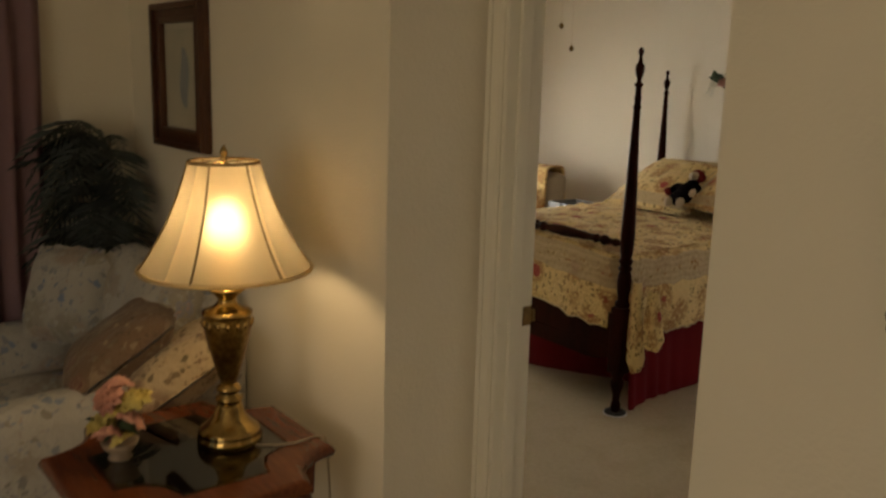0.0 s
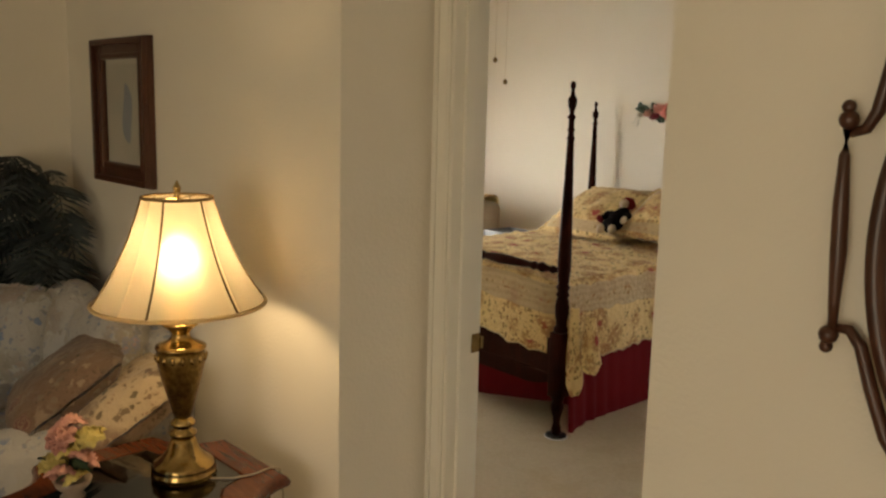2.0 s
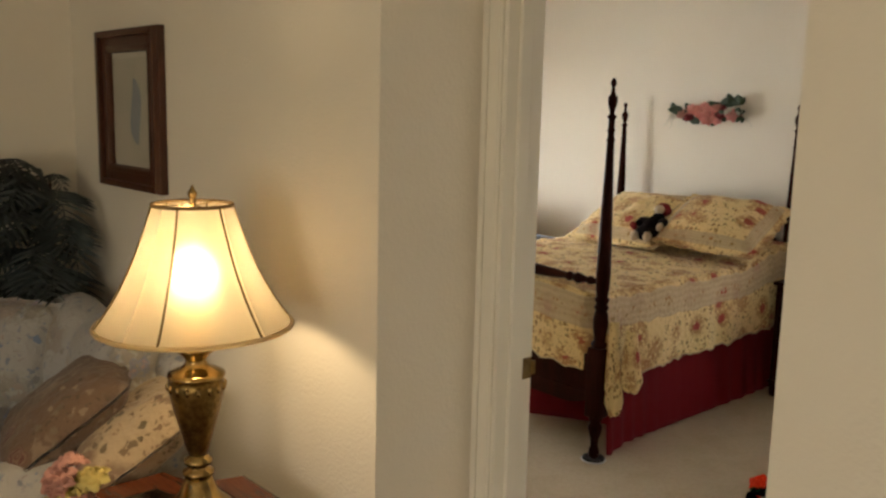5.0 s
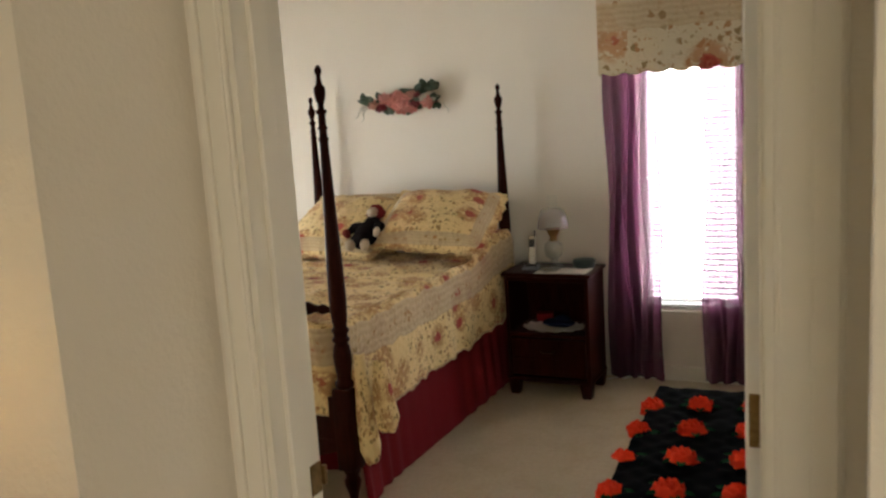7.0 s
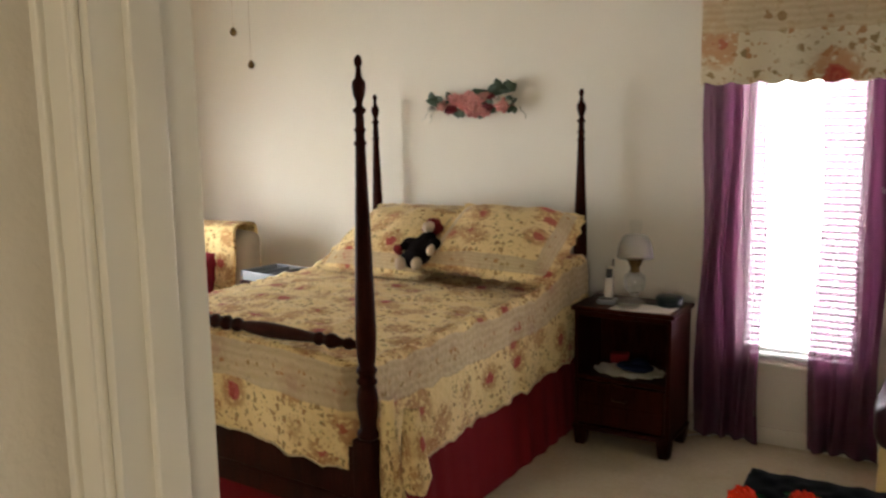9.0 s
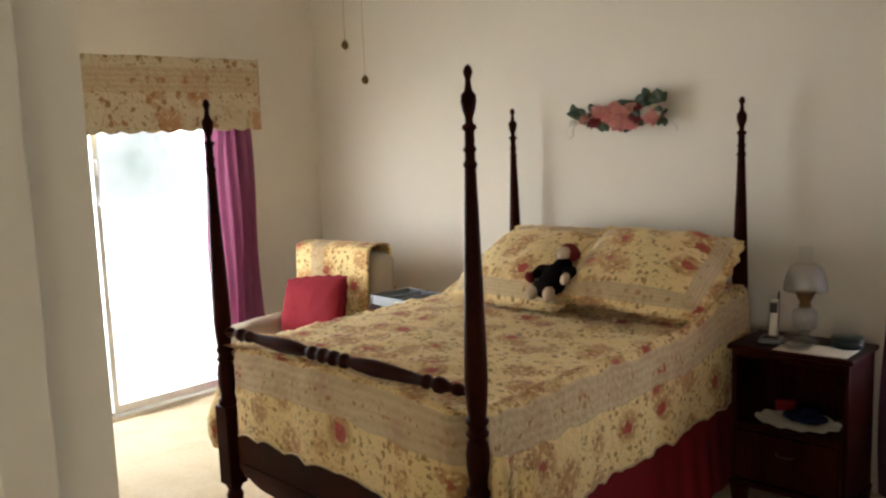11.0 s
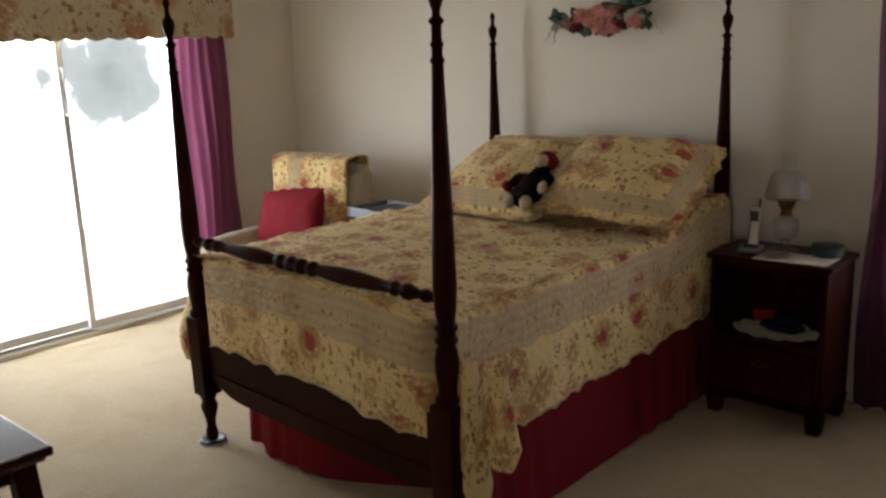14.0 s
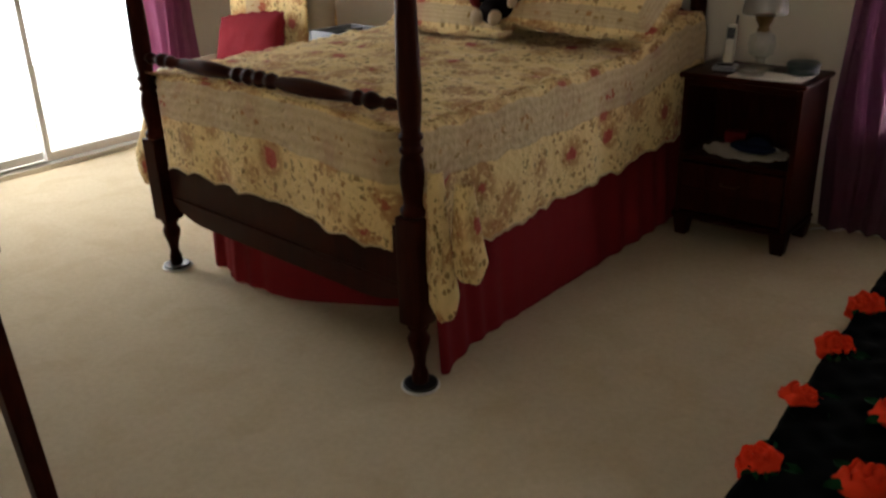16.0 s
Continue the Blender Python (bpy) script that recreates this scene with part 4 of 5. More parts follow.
NZ = H + 0.001
run = bmesh.new()
grid(lambda u, v: Vector((0.27 + 0.29 * u, 1.567 + 0.16 * v + 0.02 * u, NZ + 0.001 + 0.0012 * abs(math.sin(u * 30)))), 40, 12, run)
rn = tagged(part("table_runner", run, LACE, smooth=True), "white crocheted runner on the nightstand top", "doily")
rn.modifiers.new("thickness", "SOLIDIFY").thickness = 0.002
dl = tagged(part("doily", disc_cloth(0.175, 0.125, 1.0), LACE, m=pose(0.325, 1.715, 0.3705), smooth=True), "round white crocheted doily on the nightstand shelf", "doily")
bg = bmesh.new()
blob(bg, (0, 0, 0.024), 0.085, 3, (1.15, 0.62, 0.26))
blob(bg, (0.02, 0.01, 0.045), 0.045, 2, (1.1, 0.7, 0.5))
for v in bg.verts:
    v.co.z = max(0.0, v.co.z + 0.006 * fbm(v.co.x * 25, v.co.y * 25))
tagged(part("cloth_pouch", bg, NAVY, smooth=True, m=pose(0.355, 1.715, 0.379)), "navy blue cloth pouch lying on the doily", "pouch")
tagged(part("gift_box", boxes(((-0.045, -0.03, 0), (0.045, 0.03, 0.05)), bevel=0.006), RED, m=pose(0.235, 1.83, 0.380, 0, 0, 12)), "small red box at the back of the shelf", "box")
# telephone handset on its cradle
ph = thing("telephone", pose(0.215, 1.69, NZ, 0, 0, 10), "silver cordless telephone standing in black cradle", "telephone")
part("cradle", boxes(((-0.045, -0.05, 0), (0.045, 0.05, 0.022)), bevel=0.008), GREYP, ph)
hs = boxes(((-0.022, -0.012, 0.0), (0.022, 0.012, 0.165)), bevel=0.009)
hd = part("handset", hs, STEEL, ph, m=pose(0.005, 0.01, 0.018, -10, 0, 0))
part("screen", boxes(((-0.016, -0.0145, 0.105), (0.016, -0.0115, 0.150)), bevel=0.001), BLACKP, hd, "dark display")
part("base_trim", boxes(((-0.030, -0.030, 0.022), (0.032, 0.034, 0.030)), bevel=0.004), BLACKP, ph)
part("antenna", tube([(0.014, 0.004, 0.16), (0.014, 0.006, 0.20)], [0.005, 0.0035], 8), BLACKP, hd)
# glass hurricane lamp
hl_ = thing("oil_lamp", pose(0.335, 1.745, NZ) @ Matrix.Diagonal((1, 1, 1.07, 1)), "clear glass oil lamp with frosted shade, unlit", "lamp")
part("base", lathe([(0.055, 0), (0.058, 0.006), (0.050, 0.014), (0.022, 0.022), (0.018, 0.04), (0.024, 0.05)], 24), CRYSTAL, hl_, "clear glass foot", True)
part("font", lathe([(0.024, 0.05), (0.048, 0.065), (0.055, 0.10), (0.050, 0.13), (0.026, 0.147)], 24), CRYSTAL, hl_, "clear glass oil font", True)
part("burner", lathe([(0.024, 0.147), (0.026, 0.155), (0.020, 0.165), (0.032, 0.185), (0.040, 0.205), (0.042, 0.212), (0.03, 0.216)], 24), HINGE, hl_, "dull brass burner", True)
sh = lathe([(0.086, 0.212), (0.089, 0.220), (0.086, 0.240), (0.078, 0.275), (0.064, 0.305), (0.050, 0.316)], 32)
part("shade", sh, FROST, hl_, "ribbed frosted glass shade", True)
part("chimney", lathe([(0.030, 0.318), (0.030, 0.37), (0.034, 0.385)], 24), GLASS, hl_, "", True)
asht = lathe([(0.045, 0), (0.058, 0.012), (0.062, 0.030), (0.057, 0.032), (0.050, 0.014), (0.010, 0.010)], 24)
tagged(part("glass_dish", asht, CRYSTAL, smooth=True, m=pose(0.345, 1.635, NZ + 0.003)), "small clear glass dish on the runner", "dish")
tb = thing("trinket_box", pose(0.500, 1.775, NZ, 0, 0, 12), "dark teal oval trinket box on the nightstand", "box")
part("body", lathe([(0.055, 0), (0.062, 0.006), (0.062, 0.030), (0.058, 0.032)], 28), TEAL, tb, "", True)
part("lid", lathe([(0.064, 0.032), (0.066, 0.038), (0.058, 0.048), (0.02, 0.053)], 28), TEAL, tb, "", True)
# cable by the wall
tagged(part("lamp_cord", tube([(0.56, 1.95, 0.008), (0.60, 1.99, 0.010), (0.66, 2.0, 0.006), (0.70, 2.03, 0.02), (0.70, 2.04, 0.10)], 0.004, 6), WHITEP, smooth=True), "white electric cord on the carpet beside nightstand", "cord")


# ---- silk flower swag above the bed ----
def leaf_mesh(l, w, bend=0.2):
    bm = bmesh.new()
    grid(lambda u, v: Vector(((v - 0.5) * 2 * w * math.sin(math.pi * min(1, 0.04 + 0.96 * u)) ** 0.8, -bend * l * u * u + 0.15 * w * abs(v - 0.5) * 4, l * u)), 6, 4, bm)
    return bm


def mesh_of(bm, name, material):
    me = bpy.data.meshes.new(name)
    bm.to_mesh(me)
    bm.free()
    me.materials.append(material)
    me.shade_smooth()
    return me


def child(name, me, parent, m, label=""):
    ob = new(name, me)
    ob.parent, ob.matrix_basis = parent, m
    if label:
        ob["label"] = label
    return ob


def crochet_rose(r, seed):
    """A domed rose of ruffled crochet rounds, one piece."""
    bm = bmesh.new()

    def fn(u, v):
        a = u * 2 * math.pi
        rr = r * (0.03 + 0.97 * v) * (1 + 0.07 * math.sin(a * 7 + seed) * v)
        z = r * 0.52 * (1 - v ** 2.4) + 0.16 * r * math.sin(v * 19) * (0.3 + v) + 0.10 * r * math.sin(a * 6 + v * 9 + seed)
        return Vector((rr * math.cos(a), rr * math.sin(a), z if v < 0.99 else -0.004))

    grid(fn, 36, 16, bm, True)
    return bm


def silk_rose(r, seed):
    """A ruffled silk bloom in one piece: petal rounds opening outward."""
    bm = bmesh.new()

    def fn(u, v):
        a = u * 2 * math.pi
        lobes = 5 + int(v * 3.99)
        rr = r * (0.05 + 0.95 * v) * (1 + 0.13 * math.sin(a * lobes + seed + v * 14) * (0.3 + v))
        z = r * 0.62 * (1 - v ** 1.8) + 0.20 * r * math.sin(v * 22 + 0.5 * math.sin(a * 3 + seed)) + 0.09 * r * math.sin(a * lobes + v * 11 + seed)
        return Vector((rr * math.cos(a), rr * math.sin(a), z))

    grid(fn, 44, 22, bm, True)
    return bm


swag = thing("flower_swag", pose(-0.700, YH - 0.045, 1.70) @ Matrix.Diagonal((1.08, 0.9, 0.80, 1)), "pink silk rose swag hanging on the wall above bed", "flower swag")
ROSE = {k: mesh_of(silk_rose(0.050, i * 1.7), "rose", m_) for i, (k, m_) in enumerate((("p", PINK), ("d", DEEP), ("w", WHITEF), ("a", PEACH)))}
LF = mesh_of(leaf_mesh(0.085, 0.026), "leaf", LEAF)
rs = random.Random(4)
for x, z, k, s in ((-0.20, -0.005, "a", 0.8), (-0.15, -0.035, "d", 0.75), (-0.11, 0.035, "p", 0.9), (-0.05, 0.005, "p", 1.25), (0.02, 0.03, "p", 1.1), (0.0, -0.045, "p", 1.0), (0.06, 0.06, "a", 0.7),
                   (0.09, -0.025, "d", 0.8), (0.06, -0.05, "p", 0.8), (0.13, 0.02, "w", 0.7), (0.17, -0.01, "p", 1.0), (0.21, 0.02, "w", 0.5), (-0.26, -0.03, "w", 0.45), (0.10, 0.045, "d", 0.6), (-0.03, 0.055, "p", 0.8)):
    child("rose", ROSE[k], swag, pose(x, -0.015 - rs.uniform(0, 0.02), z, 90 + rs.uniform(-25, 25), 0, rs.uniform(-25, 25)) @ Matrix.Scale(s, 4))
for i in range(52):
    u = rs.uniform(-1, 1)
    ang = rs.uniform(-180, 180)
    x, z = u * 0.24, (0.05 * math.cos(u * 2)) * rs.choice((-0.9, 1))
    if i < 16:
        x, z, ang = 0.13 + rs.uniform(-0.07, 0.09), 0.050 + rs.uniform(0, 0.05), rs.uniform(-80, 100)
    elif i < 24:
        x, z, ang = -0.23 + rs.uniform(-0.05, 0.05), rs.uniform(-0.01, 0.03), rs.uniform(-120, 20)
    child("leaf", LF, swag, pose(x, 0.0 - rs.uniform(0, 0.04), z, rs.uniform(-20, 30), ang, 0) @ Matrix.Scale(rs.uniform(0.6, 1.0), 4))
for x, z, ang in ((-0.27, -0.05, 190), (-0.29, -0.04, 210), (0.25, -0.02, 150)):
    child("tendril", mesh_of(tube([(0, 0, 0), (0.01, 0, 0.03), (0.0, 0, 0.06), (0.012, 0, 0.085)], 0.004, 5), "tendril", WHITEF), swag, pose(x, 0.0, z, 0, ang, 0))

# ---- fan pull chains ----
for x, y, z, n in ((-0.748, 0.288, 1.86, 0), (-0.737, 0.188, 1.98, 1)):
    pc = thing("pull_chain", pose(x, y, z), "thin ceiling fan pull chain with small knob", "pull chain", "fan pull chains")
    part("chain", tube([(0, 0, 0.016), (0, 0, TOP - z)], 0.0006, 5), BRASS, pc)
    part("knob", lathe([(0.002, -0.016), (0.011, -0.010), (0.014, 0), (0.010, 0.010), (0.003, 0.018)], 14), BRASSDARK, pc, "", True)

# ---- armchair in the far corner ----
ac = thing("armchair", pose(-2.41, 1.30, 0, 0, 0, 8), "beige upholstered armchair in the bedroom corner", "armchair")


def cushionbox(lo, hi, r, seed, puff=0.0):
    bm = bmesh.new()
    box(bm, lo, hi, r, 4)
    bmesh.ops.subdivide_edges(bm, edges=[e for e in bm.edges if e.calc_length() > 0.12], cuts=5, use_grid_fill=True)
    c = (Vector(lo) + Vector(hi)) / 2
    s = (Vector(hi) - Vector(lo)) / 2
    for v in bm.verts:
        d = v.co - c
        q = [max(0, 1 - (d[i] / s[i]) ** 2) for i in range(3)]
        v.co += Vector((d.x / s.x * q[1] * q[2], d.y / s.y * q[0] * q[2], d.z / s.z * q[0] * q[1])) * puff
        v.co += 0.006 * Vector((fbm(v.co.y * 7, v.co.z * 7, seed), fbm(v.co.x * 7, v.co.z * 7, seed + 2), fbm(v.co.x * 7, v.co.y * 7, seed + 4)))
    return bm


part("seat", cushionbox((-0.28, -0.34, 0.26), (0.28, 0.24, 0.44), 0.04, 1, 0.02), BEIGE, ac, "", True)
part("base", boxes(((-0.36, -0.34, 0.09), (0.36, 0.36, 0.26)), bevel=0.02), BEIGE, ac)
bk = cushionbox((-0.35, 0.16, 0.26), (0.35, 0.32, 0.93), 0.07, 3, 0.015)
for v in bk.verts:
    v.co.y += 0.16 * (v.co.z - 0.26)
part("backrest", bk, BEIGE, ac, "", True)
for x in (-0.42, 0.28):
    part("arm", cushionbox((x, -0.36, 0.10), (x + 0.14, 0.30, 0.55), 0.055, 5 + x, 0.01), BEIGE, ac, "", True)
for x in (-0.3, 0.3):
    for y in (-0.28, 0.28):
        part("foot", boxes(((x - 0.025, y - 0.025, 0), (x + 0.025, y + 0.025, 0.09)), bevel=0.005), WOOD, ac)
# quilted throw over its back
th = bmesh.new()
hl2 = th.verts.layers.float.new("hem")
uvl2 = th.loops.layers.uv.new("UVMap")
rows = []
for i in range(31):
    u = i / 30
    row = []
    for j in range(41):
        s = j / 40 * 1.15
        if s < 0.50:
            p = Vector((0, 0.135 + 0.16 * (0.24 + s), 0.455 + s))
        elif s < 0.76:
            t = (s - 0.50) / 0.26 * math.pi
            p = Vector((0, 0.355 - 0.10 * math.cos(t), 0.955 + 0.035 * math.sin(t)))
        else:
            p = Vector((0, 0.46, 0.955 - (s - 0.76)))
        x = -0.33 + 0.60 * u + 0.012 * math.sin(s * 7)
        p.x = x
        p.y += (-0.012 if s < 0.6 else 0.010) + 0.012 * math.sin(x * 14 + s * 3) * (1 if s < 0.5 else 0.3)
        vert = th.verts.new(p)
        vert[hl2] = 0.02 + abs(u - 0.5) * 0.001 + (0.33 if 0.22 < u < 0.42 else 9)
        row.append((vert, x, s))
    rows.append(row)
for a, b in zip(rows, rows[1:]):
    for j in range(40):
        q = (a[j], b[j], b[j + 1], a[j + 1])
        f = th.faces.new([t[0] for t in q])
        for lp, t in zip(f.loops, q):
            lp[uvl2].uv = (t[1] + 3.3, t[2])
tw = part("throw_blanket", th, QUILT, smooth=True, m=pose(-2.41, 1.30, 0, 0, 0, 8))
tagged(tw, "cream floral quilted throw draped over the armchair back", "throw")
tw.modifiers.new("thickness", "SOLIDIFY").thickness = 0.01
pillow("cushion", pose(-2.43, 1.335, 0.628, -19, -7, 4), 0.56, 0.40, 0.15, 6.2, CUSHION, "square red cushion leaning on the armchair seat", "cushion", flange=0.015)

# side table with a slatted grey tray beside the armchair
tr = thing("side_table", pose(-1.70, 1.42, 0, 0, 0, -6), "small dark side table beside the bed and armchair", "side table")
part("tabletop", boxes(((-0.17, -0.15, 0.69), (0.17, 0.15, 0.715)), bevel=0.006), WOOD, tr)
for x in (-0.14, 0.14):
    for y in (-0.12, 0.12):
        part("leg", boxes(((x - 0.016, y - 0.016, 0), (x + 0.016, y + 0.016, 0.69)), bevel=0.004), WOOD, tr)
ry = thing("slatted_tray", pose(-1.70, 1.42, 0.716, 0, 0, -6), "grey plastic tray with dark slots on side table", "tray")
rim = bmesh.new()
for lo, hi in (((-0.17, -0.14, 0), (-0.156, 0.14, 0.055)), ((0.156, -0.14, 0), (0.17, 0.14, 0.055)), ((-0.15, -0.14, 0), (0.15, -0.126, 0.055)), ((-0.15, 0.122, 0), (0.15, 0.14, 0.055))):
    box(rim, lo, hi, 0.005)
part("rim", rim, GREYP, ry)
part("tray_bottom", boxes(((-0.15, -0.122, 0), (0.15, 0.122, 0.012))), BLACKP, ry, "dark tray bottom")
for x in (-0.05, 0.05):
    part("divider", boxes(((x - 0.008, -0.121, 0.012), (x + 0.008, 0.121, 0.050)), bevel=0.003), GREYP, ry)

# ---- table just inside the door ----
ds = thing("console_table", pose(-1.42, YD + 0.02, 0), "dark wooden table with splayed legs beside the bedroom door", "table")
DW, DD, DH = 1.32, 0.43, 0.825
GLOSSWOOD = mat("polished_mahogany", (0.047, 0.0098, 0.0050), 0.22, colour2=(0.026, 0.0052, 0.0026), scale=14, stretch=(0.8, 6, 6), spec=0.5)
part("tabletop", boxes(((-0.02, 0, DH - 0.022), (DW + 0.022, DD + 0.022, DH)), ((-0.008, 0.008, DH - 0.034), (DW + 0.010, DD + 0.010, DH - 0.022)), bevel=0.006), GLOSSWOOD, ds)
part("apron", boxes(((0.03, 0.02, DH - 0.075), (DW - 0.03, DD - 0.05, DH - 0.034)), bevel=0.003), WOOD, ds)
for sx, x in ((-1, 0.03), (1, DW - 0.03)):
    for y in (0.04, DD - 0.03):
        lg = bmesh.new()
        box(lg, (-0.024, -0.024, 0.0), (0.024, 0.024, DH - 0.034), 0.004)
        for v in lg.verts:
            k = 1 - v.co.z / (DH - 0.034)
            v.co.x = v.co.x * (1 - 0.2 * k) + sx * 0.145 * k
            v.co.y *= 1 - 0.2 * k
        part("leg", lg, WOOD, ds, m=pose(x, y, 0))

# ---- bench with a crocheted rose afghan ----
bn = thing("bench", pose(1.442, -0.06, 0, 0, 0, 2.5), "low upholstered bench under a crocheted afghan", "bench")
part("seat", boxes(((-0.235, -0.66, 0.36), (0.215, 0.66, 0.445)), bevel=0.02), BEIGE, bn)
for x in (-0.20, 0.18):
    for y in (-0.6, 0.6):
        part("leg", boxes(((x - 0.022, y - 0.022, 0), (x + 0.022, y + 0.022, 0.36)), bevel=0.004), WOOD, bn)
af = thing("afghan", pose(1.442, -0.06, 0, 0, 0, 2.5), "black crocheted afghan with raised scarlet roses and green leaves", "afghan")
ab = bmesh.new()


def afg(u, v):
    s = -0.52 + 1.0 * u
    y = -0.70 + 1.40 * v
    z = 0.458
    x = s
    if s < -0.245:
        x, z = -0.25 - 0.25 * min(0.05, -0.245 - s), 0.458 - (-0.245 - s) + 0.008
    if s > 0.225:
        x, z = 0.23 + 0.25 * min(0.05, s - 0.225), 0.458 - (s - 0.225) + 0.008
    endz = 0.0
    if y > 0.655:
        endz = (y - 0.655)
        y = 0.655 + 0.012 + 0.02 * endz
    z -= endz
    return Vector((x + 0.006 * fbm(u * 9, v * 12), y + 0.010 * math.sin(u * 19) * (1 if v > 0.97 else 0), z + 0.006 * abs(fbm(u * 14, v * 18)) + 0.004 * math.sin(u * 60) * math.sin(v * 90)))


grid(afg, 90, 130, ab)
afb = part("knit", ab, BLACKY, af, "black crochet ground", True)

RB = mesh_of(crochet_rose(0.056, 2.0), "rose", REDY)
GL = mesh_of(leaf_mesh(0.045, 0.016, 0.1), "leaf", GREENY)
ra = random.Random(9)
for ci, x in enumerate((-0.243, -0.060, 0.137)):
    for k in range(6):
        y = 0.425 - 0.258 * k + 0.022 * ci
        if y < -0.70:
            continue
        z = 0.466 if ci else 0.452
        ro = child("rose", RB, af, pose(x, y, z, ra.uniform(-8, 8), (-28 if ci == 0 else 0) + ra.uniform(-6, 6), ra.uniform(0, 360)) @ Matrix.Scale(ra.uniform(0.92, 1.06) * (1.0 if ci else 0.84), 4))
        for q in range(5):
            a = q * 72 + ra.uniform(-15, 15) if ci else -80 + q * 40 + ra.uniform(-12, 12)
            child("leaf", GL, af, pose(x + 0.035 * math.cos(radians(a)), y + 0.035 * math.sin(radians(a)), z + 0.004, 0, 0, a + 90) @ pose(0, 0, 0, 88, 0, 0))

# ---- skirted seat in the corner past the window ----
MAROON = cloth("maroon_leatherette", (0.045, 0.010, 0.014), rough=0.5)
st = thing("low_chair", pose(1.79, 1.62, 0), "low chair with floral skirt and dark burgundy seat", "chair")
part("skirt", cushionbox((-0.31, -0.30, 0.0), (0.31, 0.31, 0.33), 0.03, 8, 0.0), QUILT_PLAIN, st, "cream floral skirt", True)
part("seat", cushionbox((-0.33, -0.32, 0.33), (0.33, 0.32, 0.52), 0.06, 9, 0.02), MAROON, st, "dark burgundy seat cushion", True)
part("backrest", cushionbox((0.20, -0.30, 0.50), (0.34, 0.30, 0.86), 0.05, 11, 0.01), MAROON, st, "", True)
sb = thing("white_step_stool", pose(1.44, 1.20, 0, 0, 0, 8), "small white plastic step stool on the carpet", "stool")
part("top", boxes(((-0.06, -0.08, 0.10), (0.06, 0.08, 0.12)), bevel=0.006), WHITEP, sb)
for y in (-0.07, 0.06):
    part("side", boxes(((-0.06, y, 0), (0.06, y + 0.012, 0.10)), bevel=0.003), WHITEP, sb)

# ---- living room ----
for wname, (a, b) in zip(("window_3", "window_4"), BACK_WINDOWS):
    bw = thing(wname, pose((a + b) / 2, -7.075, 0), "white framed window assumed in the living room back wall", "window", kind="structure")
    h = (b - a) / 2
    wf3 = bmesh.new()
    for x in (-h, -0.025, h - 0.05):
        box(wf3, (x, -0.025, BZ0), (x + 0.05, 0.025, BZ1), 0.004)
    for x0, x1 in ((-h + 0.05, -0.025), (0.025, h - 0.05)):
        for z in (BZ0, 1.33, BZ1 - 0.04):
            box(wf3, (x0, -0.024, z), (x1, 0.024, z + 0.04), 0.004)
    part("window_frame", wf3, WHITEP, bw)

# end table: clipped, scooped corners, moulded edge, glass inset
et = thing("end_table", pose(LAMPX, -2.549, 0), "polished cherry end table with glass inset top", "end table")


def table_outline(h, k, n=7):
    """A square of half width h whose corners are cut by scoops of size k."""
    pts = []
    for q in range(4):
        a = q * math.pi / 2
        for i in range(n):
            t = i / (n - 1)
            x = h - k * t
            y = h - k + k * t
            bulge = 0.30 * k * math.sin(math.pi * t)
            p = Vector((x - bulge * 0.7, y - bulge * 0.7))
            pts.append((p.x * math.cos(a) - p.y * math.sin(a), p.x * math.sin(a) + p.y * math.cos(a)))
    return pts


def slab_ring(levels, bm=None):
    """A solid lofted through outlines at given heights."""
    bm = bm or bmesh.new()
    rings = [[bm.verts.new((x, y, z)) for x, y in pts] for pts, z in levels]
    n = len(rings[0])
    for a, b in zip(rings, rings[1:]):
        for i in range(n):
            j = (i + 1) % n
            bm.faces.new((a[i], a[j], b[j], b[i]))
    bm.faces.new(rings[0][::-1])
    bm.faces.new(rings[-1])
    return bm


TZ = 0.655
HT = 0.355
part("tabletop", slab_ring([(table_outline(HT - 0.03, 0.16), TZ - 0.045), (table_outline(HT - 0.004, 0.165), TZ - 0.034), (table_outline(HT, 0.166), TZ - 0.022), (table_outline(HT - 0.006, 0.165), TZ - 0.010),
                            (table_outline(HT - 0.012, 0.164), TZ - 0.004), (table_outline(HT - 0.022, 0.162), TZ), (table_outline(HT - 0.105, 0.13), TZ), (table_outline(HT - 0.11, 0.13), TZ - 0.006)]), TABLE, et)
part("glass_inset", slab_ring([(table_outline(HT - 0.111, 0.13), TZ - 0.0055), (table_outline(HT - 0.111, 0.13), TZ - 0.001), (table_outline(HT - 0.118, 0.128), TZ + 0.0005)]), SMOKE, et, "bevelled dark glass top")
part("apron", slab_ring([(table_outline(HT - 0.055, 0.14), TZ - 0.15), (table_outline(HT - 0.05, 0.145), TZ - 0.045)]), TABLE, et)
part("lower_shelf", slab_ring([(table_outline(HT - 0.06, 0.14), 0.14), (table_outline(HT - 0.05, 0.14), 0.15), (table_outline(HT - 0.06, 0.14), 0.165)]), TABLE, et)
for sx in (-1, 1):
    for sy in (-1, 1):
        lg = tube([(sx * 0.205, sy * 0.205, TZ - 0.06), (sx * 0.225, sy * 0.225, TZ - 0.16), (sx * 0.220, sy * 0.220, 0.30), (sx * 0.215, sy * 0.215, 0.12), (sx * 0.245, sy * 0.245, 0.0)], [0.040, 0.038, 0.026, 0.022, 0.030], 12)
        part("leg", lg, TABLE, et, smooth=True)

